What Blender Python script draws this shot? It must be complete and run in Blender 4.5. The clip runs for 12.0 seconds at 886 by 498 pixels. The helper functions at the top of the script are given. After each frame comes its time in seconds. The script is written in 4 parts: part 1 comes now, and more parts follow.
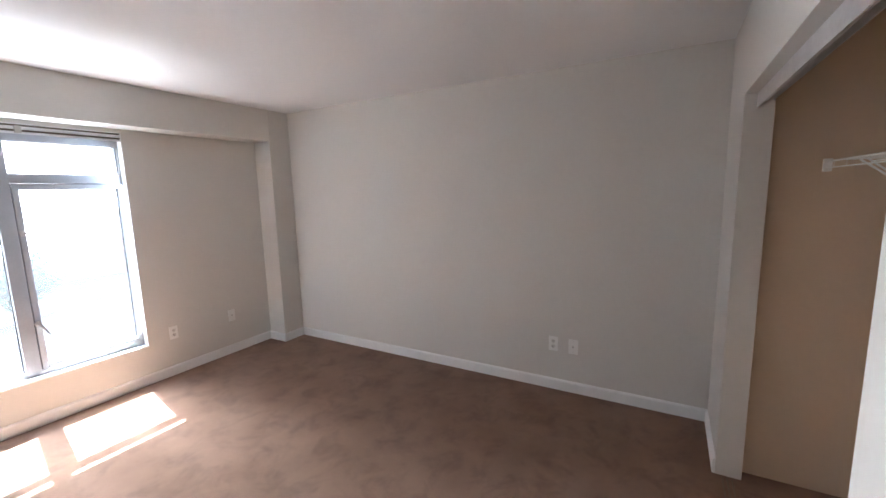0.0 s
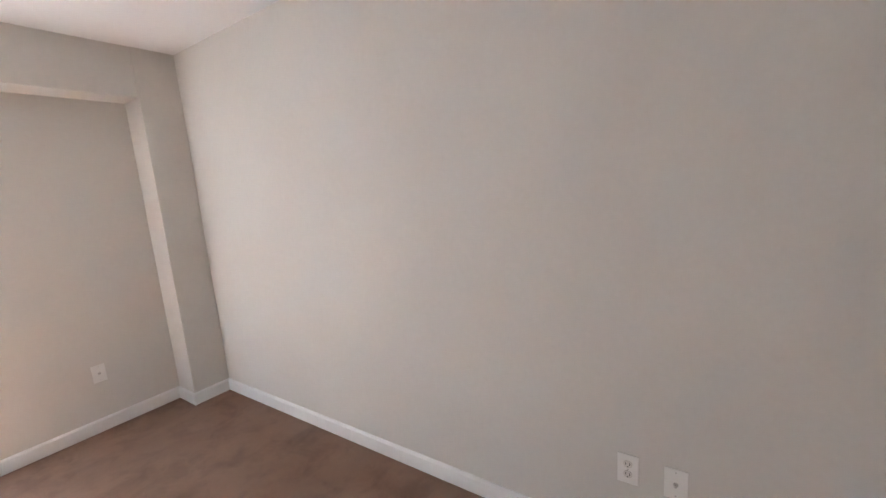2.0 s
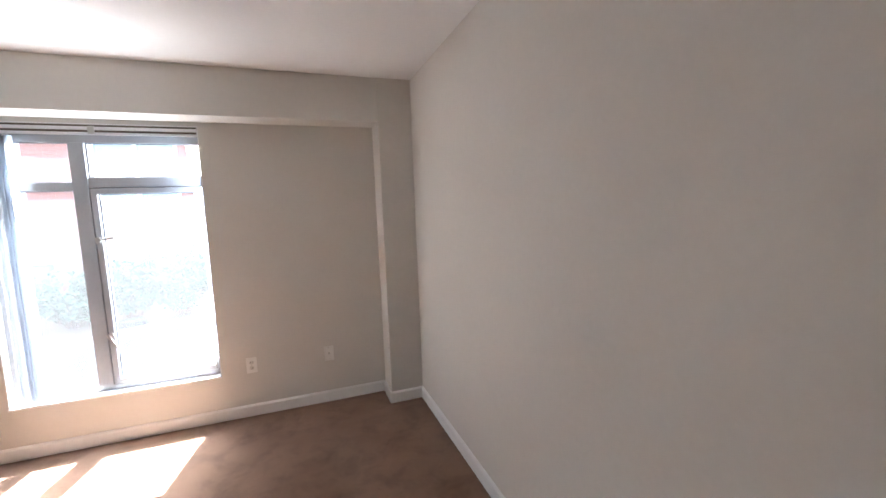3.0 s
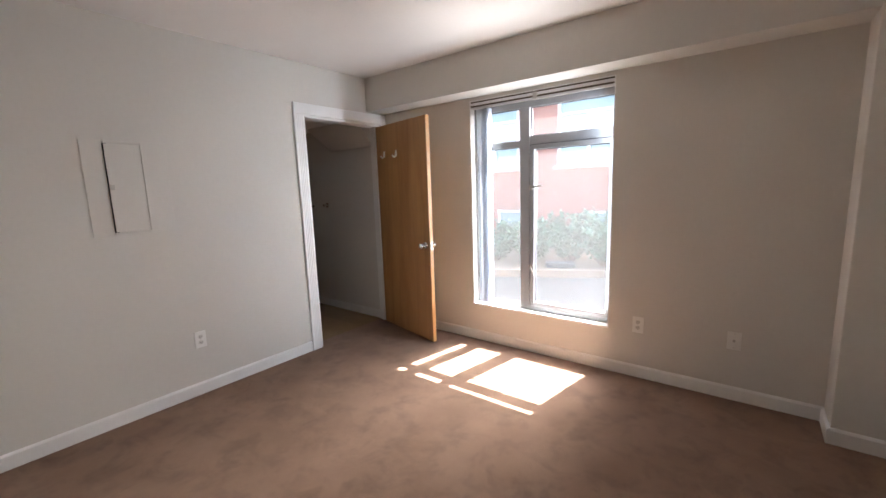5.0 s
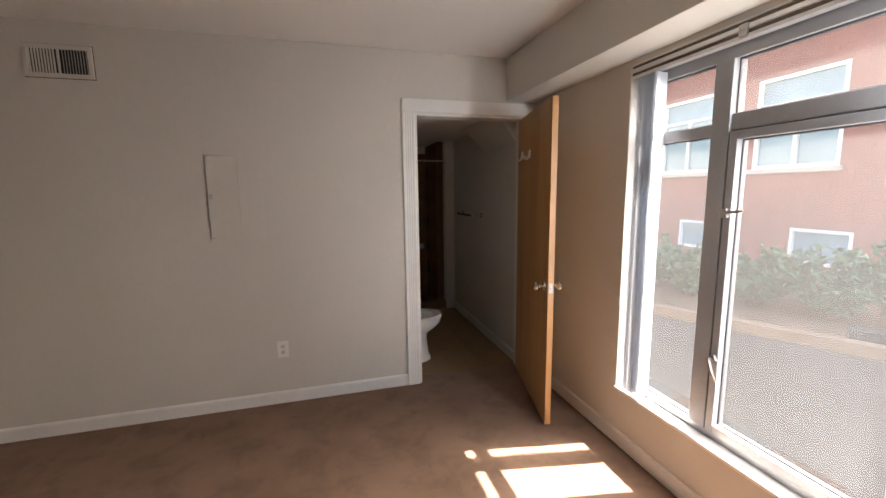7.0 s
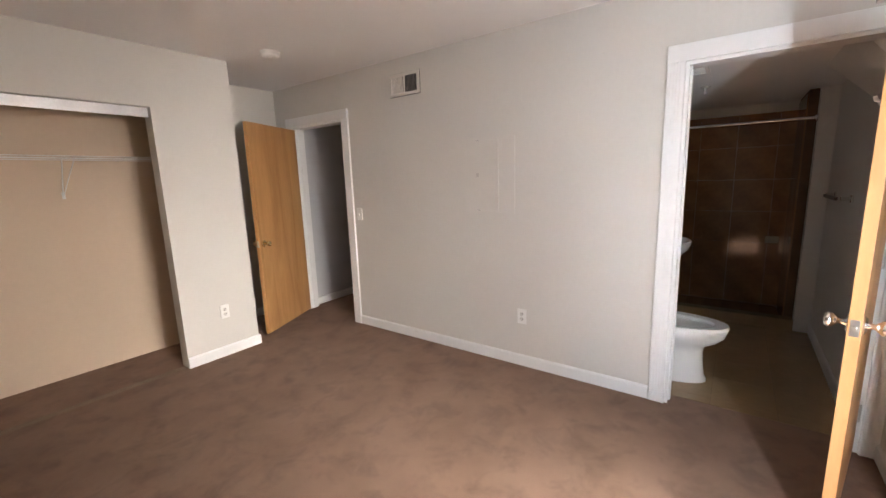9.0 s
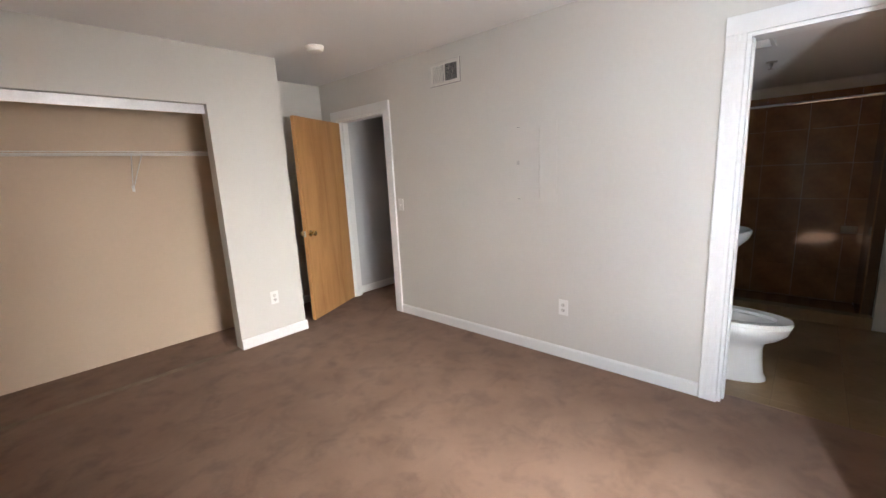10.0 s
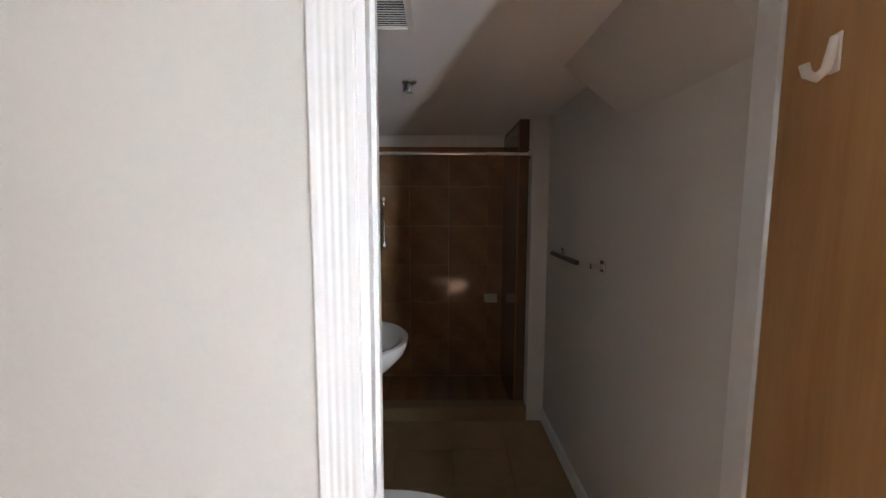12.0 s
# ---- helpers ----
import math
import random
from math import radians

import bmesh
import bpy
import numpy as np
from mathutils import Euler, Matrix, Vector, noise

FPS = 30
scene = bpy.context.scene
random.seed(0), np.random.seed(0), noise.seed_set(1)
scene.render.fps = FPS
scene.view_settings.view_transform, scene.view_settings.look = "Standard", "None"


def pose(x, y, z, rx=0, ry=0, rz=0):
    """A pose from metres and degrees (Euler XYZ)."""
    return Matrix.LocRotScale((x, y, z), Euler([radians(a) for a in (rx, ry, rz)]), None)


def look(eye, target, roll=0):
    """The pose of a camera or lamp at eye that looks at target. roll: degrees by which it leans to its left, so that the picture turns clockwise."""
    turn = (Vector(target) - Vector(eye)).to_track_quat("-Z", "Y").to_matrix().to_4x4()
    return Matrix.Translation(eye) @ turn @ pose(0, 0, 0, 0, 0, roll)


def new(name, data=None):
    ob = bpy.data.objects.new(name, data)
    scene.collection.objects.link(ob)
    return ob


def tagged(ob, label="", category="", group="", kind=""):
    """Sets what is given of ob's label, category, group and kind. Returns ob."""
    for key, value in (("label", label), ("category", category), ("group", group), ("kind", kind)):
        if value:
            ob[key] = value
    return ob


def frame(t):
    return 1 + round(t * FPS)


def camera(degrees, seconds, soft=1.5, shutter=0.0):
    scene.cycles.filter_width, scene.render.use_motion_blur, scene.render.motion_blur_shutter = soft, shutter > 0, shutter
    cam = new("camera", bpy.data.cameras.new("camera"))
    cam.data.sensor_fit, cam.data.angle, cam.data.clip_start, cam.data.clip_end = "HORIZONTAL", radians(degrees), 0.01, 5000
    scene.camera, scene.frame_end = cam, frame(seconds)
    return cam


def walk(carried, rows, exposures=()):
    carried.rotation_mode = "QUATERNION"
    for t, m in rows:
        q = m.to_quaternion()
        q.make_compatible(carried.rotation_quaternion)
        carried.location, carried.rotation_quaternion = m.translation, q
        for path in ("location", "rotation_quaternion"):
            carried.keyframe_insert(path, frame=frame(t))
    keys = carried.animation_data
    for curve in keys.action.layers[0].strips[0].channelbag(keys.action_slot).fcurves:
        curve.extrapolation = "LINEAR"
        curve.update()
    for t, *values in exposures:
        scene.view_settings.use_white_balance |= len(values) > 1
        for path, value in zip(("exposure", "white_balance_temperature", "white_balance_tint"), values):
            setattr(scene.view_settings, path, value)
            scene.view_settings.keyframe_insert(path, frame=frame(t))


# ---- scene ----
cam = camera(95.5, 12.0)

EXPOSURE = [(0, 4.42, 5780, 9), (1.0, 4.47, 5800, 9), (1.5, 4.55, 5900, 9), (2.0, 4.97, 5900, 9), (2.5, 4.65, 5950, 9), (3.0, 4.28, 6100, 10), (3.5, 4.01, 6150, 10),
            (5.5, 3.55, 6900, 13), (6.5, 3.12, 7400, 15), (8.5, 3.73, 8200, 18), (9.0, 4.15, 6950, 14), (9.5, 4.3, 6500, 10), (10.0, 4.3, 6500, 10),
            (10.5, 4.33, 6650, 11), (11.0, 4.28, 6680, 9), (11.5, 3.98, 6900, 13), (12, 4.23, 6600, 10)]
PATH = [
    (0, (0.599, -3.816, 1.583), (2.321, -2.84, 1.295), -1.4),
    (0.5, (0.902, -3.563, 1.549), (2.591, -2.535, 1.25), -1.5),
    (1, (1.256, -3.429, 1.492), (2.868, -2.283, 1.191), -3.3),
    (1.5, (1.729, -3.389, 1.479), (3.307, -2.198, 1.176), -4.5),
    (2, (2.213, -3.299, 1.456), (3.84, -2.184, 1.126), -4.2),
    (2.5, (2.599, -3.322, 1.416), (3.871, -1.795, 1.197), -3.9),
    (3, (2.786, -3.183, 1.504), (3.466, -1.314, 1.289), -2.1),
    (3.5, (3.027, -3.116, 1.527), (2.995, -1.133, 1.27), -3.7),
    (5.5, (2.98, -2.78, 1.368), (1.556, -1.414, 1.041), -1.2),
    (6, (2.936, -2.43, 1.406), (1.321, -1.291, 1.097), -1.4),
    (6.5, (2.932, -1.991, 1.45), (1.167, -1.096, 1.164), -1.1),
    (8.5, (2.626, -0.688, 1.48), (0.841, -1.522, 1.139), -1.4),
    (9, (2.675, -0.657, 1.436), (1.087, -1.821, 1.089), -1.9),
    (9.5, (2.686, -0.636, 1.418), (1.251, -1.982, 1.058), -2.2),
    (10, (2.653, -0.631, 1.408), (1.207, -1.961, 1.034), -2.8),
    (10.5, (2.319, -0.611, 1.404), (0.668, -1.674, 1.023), -2.9),
    (11, (1.824, -0.645, 1.467), (-0.082, -1.175, 1.173), -2.4),
    (11.5, (1.316, -0.68, 1.503), (-0.637, -1.067, 1.315), -1.6),
    (12, (0.794, -0.78, 1.475), (-1.195, -0.759, 1.268), 0.1),
]
walk(cam, [(t, look(eye, target, roll)) for t, eye, target, roll in PATH], EXPOSURE)

# ---------------------------------------------------------------- world, sun, exposure
world = bpy.data.worlds.new("world")
scene.world = world
world.use_nodes = True
wt = world.node_tree
sky = wt.nodes.new("ShaderNodeTexSky")
sky.sky_type = "NISHITA"
sky.sun_disc = False
sky.dust_density = 0.0
SUN_DIR = Vector((0.19, 1.0, 1.95)).normalized()
sky.sun_elevation = math.asin(SUN_DIR.z)
sky.sun_rotation = math.atan2(SUN_DIR.x, SUN_DIR.y)
wt.links.new(sky.outputs[0], wt.nodes["Background"].inputs[0])
wt.nodes["Background"].inputs[1].default_value = 0.11
sun = new("sun", bpy.data.lights.new("sun", "SUN"))
sun.data.energy, sun.data.angle, sun.data.color = 5.0, radians(0.5), (1.0, 0.97, 0.93)
sun.matrix_world = look(SUN_DIR * 40, (0, 0, 0))
tagged(sun, "bright high midday sun", "sun", kind="structure")
# added area lamp out of view beyond the window, standing in for soft sky light
outside_fill = new("outside_fill_lamp", bpy.data.lights.new("outside_fill_lamp", "AREA"))
outside_fill.data.shape, outside_fill.data.size, outside_fill.data.size_y = "RECTANGLE", 3.2, 4.2
outside_fill.data.energy, outside_fill.data.color = 78.0, (1.0, 0.985, 0.97)
outside_fill.matrix_world = look((2.6, 5.3, 2.3), (1.7, 0.0, 1.2))
tagged(outside_fill, "added fill lamp standing in for sky light", "daylight", kind="structure")
# added steep lamp, unseen, to brighten the floor near the window
high = new("high_fill_lamp", bpy.data.lights.new("high_fill_lamp", "AREA"))
high.data.shape, high.data.size, high.data.size_y = "RECTANGLE", 2.6, 2.6
high.data.energy, high.data.color = 62.0, (0.96, 0.98, 1.0)
high.matrix_world = look((2.2, 2.9, 5.4), (1.62, 0.05, 1.2))
tagged(high, "added steep fill lamp standing in for the high sky", "daylight", kind="structure")
# added fill lamp on the right reveal, turned west to brighten that wall
side = new("reveal_fill_lamp", bpy.data.lights.new("reveal_fill_lamp", "AREA"))
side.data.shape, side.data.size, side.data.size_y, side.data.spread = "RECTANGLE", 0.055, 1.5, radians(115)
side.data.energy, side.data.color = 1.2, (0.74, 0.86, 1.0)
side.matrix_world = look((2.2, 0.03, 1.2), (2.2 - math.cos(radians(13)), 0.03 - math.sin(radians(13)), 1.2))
tagged(side, "added fill lamp on the right window reveal", "daylight", kind="structure")
# added narrow lamp at the sill, aimed to make the bright ceiling patch
bounce = new("ceiling_patch_lamp", bpy.data.lights.new("ceiling_patch_lamp", "AREA"))
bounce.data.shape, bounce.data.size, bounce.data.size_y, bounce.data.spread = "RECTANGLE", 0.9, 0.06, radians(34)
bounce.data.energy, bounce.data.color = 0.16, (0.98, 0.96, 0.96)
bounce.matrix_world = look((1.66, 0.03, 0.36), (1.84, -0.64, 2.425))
tagged(bounce, "added lamp for the bright patch on the ceiling", "daylight", kind="structure")


# ---------------------------------------------------------------- materials
def mat(name, base, rough=0.6, var=0.0, var_scale=3.0, grain=0.0, grain_scale=60.0, bump=0.0, bump_scale=200.0,
        metal=0.0, tint=None, per_piece=0.0, stretch=None, sheen=0.0, coat=0.0, spec=0.5):
    """A surface with large blotches (var, towards tint), fine grain and fine relief, at real-world size."""
    m = bpy.data.materials.new(name)
    m.use_nodes = True
    nt = m.node_tree
    n, l = nt.nodes, nt.links
    b = n["Principled BSDF"]
    b.inputs["Roughness"].default_value = rough
    b.inputs["Metallic"].default_value = metal
    b.inputs["Specular IOR Level"].default_value = spec
    b.inputs["Sheen Weight"].default_value = sheen
    b.inputs["Coat Weight"].default_value = coat
    co = n.new("ShaderNodeTexCoord")
    mp = n.new("ShaderNodeMapping")
    l.new(co.outputs["Object"], mp.inputs["Vector"])
    if stretch:
        mp.inputs["Scale"].default_value = stretch
    big = n.new("ShaderNodeTexNoise")
    big.inputs["Scale"].default_value = var_scale
    big.inputs["Detail"].default_value = 5
    l.new(mp.outputs[0], big.inputs["Vector"])
    rmp = n.new("ShaderNodeMapRange")
    rmp.inputs["From Min"].default_value, rmp.inputs["From Max"].default_value = 0.35, 0.68
    l.new(big.outputs["Fac"], rmp.inputs["Value"])
    mixa = n.new("ShaderNodeMix")
    mixa.data_type = "RGBA"
    t = tint or tuple(c * (1 - var) for c in base)
    mixa.inputs["A"].default_value = (*base, 1)
    mixa.inputs["B"].default_value = (*t, 1)
    l.new(rmp.outputs[0], mixa.inputs["Factor"])
    fine = n.new("ShaderNodeTexNoise")
    fine.inputs["Scale"].default_value = grain_scale
    fine.inputs["Detail"].default_value = 4
    l.new(mp.outputs[0], fine.inputs["Vector"])
    gr = n.new("ShaderNodeMapRange")
    gr.inputs["From Min"].default_value, gr.inputs["From Max"].default_value = 0.3, 0.7
    gr.inputs["To Min"].default_value, gr.inputs["To Max"].default_value = 1 - grain, 1 + grain
    l.new(fine.outputs["Fac"], gr.inputs["Value"])
    vm = n.new("ShaderNodeVectorMath")
    vm.operation = "SCALE"
    l.new(mixa.outputs["Result"], vm.inputs[0])
    last = gr.outputs[0]
    if per_piece:
        oi = n.new("ShaderNodeObjectInfo")
        geo = n.new("ShaderNodeNewGeometry")
        add = n.new("ShaderNodeMath")
        add.operation = "ADD"
        l.new(oi.outputs["Random"], add.inputs[0])
        l.new(geo.outputs["Random Per Island"], add.inputs[1])
        fr = n.new("ShaderNodeMath")
        fr.operation = "FRACT"
        l.new(add.outputs[0], fr.inputs[0])
        pr = n.new("ShaderNodeMapRange")
        pr.inputs["To Min"].default_value, pr.inputs["To Max"].default_value = 1 - per_piece, 1 + per_piece
        l.new(fr.outputs[0], pr.inputs["Value"])
        mul = n.new("ShaderNodeMath")
        mul.operation = "MULTIPLY"
        l.new(last, mul.inputs[0])
        l.new(pr.outputs[0], mul.inputs[1])
        last = mul.outputs[0]
    l.new(last, vm.inputs["Scale"])
    l.new(vm.outputs[0], b.inputs["Base Color"])
    if bump:
        bn = n.new("ShaderNodeTexNoise")
        bn.inputs["Scale"].default_value = bump_scale
        bn.inputs["Detail"].default_value = 3
        l.new(mp.outputs[0], bn.inputs["Vector"])
        bp = n.new("ShaderNodeBump")
        bp.inputs["Strength"].default_value = bump
        bp.inputs["Distance"].default_value = 0.004
        l.new(bn.outputs["Fac"], bp.inputs["Height"])
        l.new(bp.outputs[0], b.inputs["Normal"])
    return m


def wood(name, light, dark, rough=0.4):
    """Veneer with long upright grain and broad cathedral bands."""
    m = bpy.data.materials.new(name)
    m.use_nodes = True
    nt = m.node_tree
    n, l = nt.nodes, nt.links
    b = n["Principled BSDF"]
    b.inputs["Roughness"].default_value = rough
    b.inputs["Coat Weight"].default_value = 0.15
    b.inputs["Coat Roughness"].default_value = 0.3
    co = n.new("ShaderNodeTexCoord")
    mp = n.new("ShaderNodeMapping")
    mp.inputs["Scale"].default_value = (1, 1, 0.09)
    l.new(co.outputs["Object"], mp.inputs["Vector"])
    a = n.new("ShaderNodeTexNoise")
    a.inputs["Scale"].default_value, a.inputs["Detail"].default_value, a.inputs["Distortion"].default_value = 9, 4, 1.2
    l.new(mp.outputs[0], a.inputs["Vector"])
    c = n.new("ShaderNodeTexNoise")
    c.inputs["Scale"].default_value, c.inputs["Detail"].default_value = 140, 3
    l.new(mp.outputs[0], c.inputs["Vector"])
    mx = n.new("ShaderNodeMath")
    mx.operation = "MULTIPLY_ADD"
    mx.inputs[1].default_value = 0.35
    l.new(c.outputs["Fac"], mx.inputs[0])
    l.new(a.outputs["Fac"], mx.inputs[2])
    rp = n.new("ShaderNodeValToRGB")
    rp.color_ramp.elements[0].position, rp.color_ramp.elements[0].color = 0.45, (*light, 1)
    rp.color_ramp.elements[1].position, rp.color_ramp.elements[1].color = 0.95, (*dark, 1)
    l.new(mx.outputs[0], rp.inputs[0])
    l.new(rp.outputs[0], b.inputs["Base Color"])
    bp = n.new("ShaderNodeBump")
    bp.inputs["Strength"].default_value, bp.inputs["Distance"].default_value = 0.15, 0.001
    l.new(c.outputs["Fac"], bp.inputs["Height"])
    l.new(bp.outputs[0], b.inputs["Normal"])
    return m


# Clear glass with a painted haze that washes out and dims the view outside.
def glass(name, haze):
    m = bpy.data.materials.new(name)
    m.use_nodes = True
    nt = m.node_tree
    n, l = nt.nodes, nt.links
    b = n["Principled BSDF"]
    b.inputs["Transmission Weight"].default_value = 1
    b.inputs["Roughness"].default_value = 0.0
    b.inputs["IOR"].default_value = 1.02
    b.inputs["Base Color"].default_value = (0.97, 0.98, 0.98, 1)
    film = n.new("ShaderNodeBsdfDiffuse")
    film.inputs["Color"].default_value = (0.13, 0.135, 0.14, 1)
    tl = n.new("ShaderNodeBsdfTranslucent")
    tl.inputs["Color"].default_value = (0.13, 0.135, 0.14, 1)
    both = n.new("ShaderNodeMixShader")
    l.new(film.outputs[0], both.inputs[1])
    l.new(tl.outputs[0], both.inputs[2])
    veil = n.new("ShaderNodeTexNoise")
    veil.inputs["Scale"].default_value = 2.5
    veil.inputs["Detail"].default_value = 6
    co = n.new("ShaderNodeTexCoord")
    l.new(co.outputs["Object"], veil.inputs["Vector"])
    rg = n.new("ShaderNodeMapRange")
    rg.inputs["To Min"].default_value, rg.inputs["To Max"].default_value = haze * 0.75, haze * 1.25
    l.new(veil.outputs["Fac"], rg.inputs["Value"])
    mx = n.new("ShaderNodeMixShader")
    l.new(rg.outputs[0], mx.inputs[0])
    l.new(b.outputs[0], mx.inputs[1])
    l.new(both.outputs[0], mx.inputs[2])
    l.new(mx.outputs[0], n["Material Output"].inputs[0])
    return m


M_WALL = mat("greige_wall_paint", (0.645, 0.622, 0.578), 0.72, 0.04, 1.3, 0.012, 40, 0.12, 260)
M_CEIL = mat("white_ceiling_paint", (0.80, 0.79, 0.78), 0.85, 0.03, 1.1, 0.01, 50, 0.15, 300)
M_CLOSET = mat("tan_closet_paint", (0.63, 0.49, 0.36), 0.75, 0.05, 1.3, 0.012, 40, 0.12, 260)
M_BATHWALL = mat("grey_bath_paint", (0.69, 0.672, 0.638), 0.55, 0.05, 1.5, 0.015, 40, 0.12, 220)
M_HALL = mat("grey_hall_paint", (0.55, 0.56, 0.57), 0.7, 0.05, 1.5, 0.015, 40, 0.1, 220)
M_TRIM = mat("white_trim_paint", (0.80, 0.80, 0.79), 0.38, 0.04, 4, 0.015, 30, 0.06, 120)
M_PLASTIC = mat("white_plastic", (0.80, 0.79, 0.76), 0.35, 0.03, 20)
# near-black for outlet slots; also paints gap shade on panel and register
M_SLOT = mat("dark_slot_and_gap_shade", (0.03, 0.03, 0.03), 0.6)
M_PANEL = mat("painted_steel_panel", (0.645, 0.622, 0.578), 0.55, 0.03, 5, 0.01, 60)
M_DOOR = wood("honey_oak_veneer", (0.51, 0.28, 0.115), (0.35, 0.168, 0.06))
M_DOOR_EDGE = wood("oak_door_edge", (0.56, 0.30, 0.125), (0.48, 0.24, 0.09))
M_CHROME = mat("polished_chrome", (0.85, 0.84, 0.82), 0.12, 0.05, 20, metal=1)
M_BRASS = mat("worn_brass", (0.80, 0.60, 0.34), 0.25, 0.15, 30, metal=1)
M_OLDTRACK = mat("dull_brown_track", (0.20, 0.14, 0.09), 0.55, 0.2, 30, metal=0.3)
M_BRONZE = mat("dark_bronze_and_gap_shade", (0.13, 0.105, 0.085), 0.35, 0.15, 30, metal=0.7)
M_DISH = mat("tan_ceramic", (0.50, 0.42, 0.32), 0.2, 0.08, 8)
M_RECEPT = mat("darker_white_plastic", (0.66, 0.64, 0.60), 0.4, 0.05, 20)
M_NICKEL = mat("brushed_nickel", (0.55, 0.53, 0.50), 0.3, 0.1, 30, metal=1)
M_ALU = mat("grey_window_aluminium", (0.41, 0.42, 0.44), 0.4, 0.1, 6, 0.03, 90, metal=0.35)
M_ALU_DARK = mat("dark_window_gasket", (0.10, 0.10, 0.11), 0.5, 0.1, 6)
M_SILL_METAL = mat("bright_sill_metal", (0.30, 0.30, 0.30), 0.16, 0.08, 6, metal=1)
M_VANE = mat("white_vinyl_vane", (0.78, 0.81, 0.84), 0.35, 0.04, 8, 0.02, 80)


def let_through(m, colour, share):
    """Thin vinyl: part of the light falls through."""
    n, l = m.node_tree.nodes, m.node_tree.links
    tl = n.new("ShaderNodeBsdfTranslucent")
    tl.inputs["Color"].default_value = (*colour, 1)
    mx = n.new("ShaderNodeMixShader")
    mx.inputs[0].default_value = share
    l.new(n["Principled BSDF"].outputs[0], mx.inputs[1])
    l.new(tl.outputs[0], mx.inputs[2])
    l.new(mx.outputs[0], n["Material Output"].inputs[0])
    return m


let_through(M_VANE, (0.78, 0.82, 0.87), 0.55)
M_TRACK = mat("satin_track_metal", (0.78, 0.78, 0.79), 0.28, 0.12, 7, 0.04, 60, metal=0.6)
M_GLASS = glass("veiled_window_glass", 0.26)
M_PORCELAIN = mat("white_porcelain", (0.80, 0.79, 0.76), 0.12, 0.03, 6, coat=0.4)
M_TILE_FLOOR = mat("beige_floor_tile", (0.33, 0.23, 0.13), 0.2, 0.12, 5, 0.04, 30, 0.03, 60, per_piece=0.06)
M_TILE_WALL = mat("brown_marble_tile", (0.275, 0.15, 0.07), 0.1, tint=(0.21, 0.11, 0.05), var_scale=4.5, grain=0.08, grain_scale=25,
                  per_piece=0.04, coat=0.1, spec=0.35)
M_GROUT = mat("tan_grout", (0.13, 0.072, 0.034), 0.85, 0.15, 12, 0.05, 80)
# near-black paint for the shade inside the register and the fan
M_DEPTH_SHADE = mat("painted_depth_shade", (0.035, 0.035, 0.04), 0.8)
M_ASPHALT = mat("worn_grey_asphalt", (0.075, 0.074, 0.074), 0.9, 0.16, 0.9, 0.03, 12, spec=0.2)
M_KERB = mat("tan_kerb_stone", (0.21, 0.155, 0.12), 0.9, 0.2, 2, 0.1, 30, 0.3, 60)
M_BLOCK = mat("dark_grey_stone", (0.035, 0.038, 0.045), 0.85, 0.2, 8, 0.08, 40, 0.3, 60)
M_SOIL = mat("mulch_soil", (0.12, 0.085, 0.06), 0.95, 0.35, 3, 0.2, 40, 0.6, 50)
M_BRICK = mat("red_brick", (0.36, 0.15, 0.12), 0.85, tint=(0.31, 0.125, 0.10), var_scale=0.7, grain=0.08, grain_scale=50, bump=0.3,
              bump_scale=80, per_piece=0.11)
M_MORTAR = mat("pink_grey_mortar", (0.33, 0.175, 0.145), 0.95, 0.15, 2, 0.1, 60)
M_STONE = mat("pale_stone_trim", (0.55, 0.46, 0.42), 0.85, 0.12, 3, 0.05, 40)
M_ROOF = mat("red_painted_eave", (0.40, 0.10, 0.075), 0.7, 0.15, 2, 0.05, 30)
# opaque panes; the pale teal sky reflection is put into the base colour
M_FARGLASS = mat("painted_reflection_glass", (0.26, 0.37, 0.42), 0.1, 0.25, 1.2, spec=0.5)
M_LEAF = mat("green_shrub_leaf", (0.055, 0.135, 0.085), 0.55, tint=(0.04, 0.10, 0.068), var_scale=2.0, per_piece=0.35)
M_TWIG = mat("brown_twig", (0.12, 0.08, 0.05), 0.9, 0.2, 20)


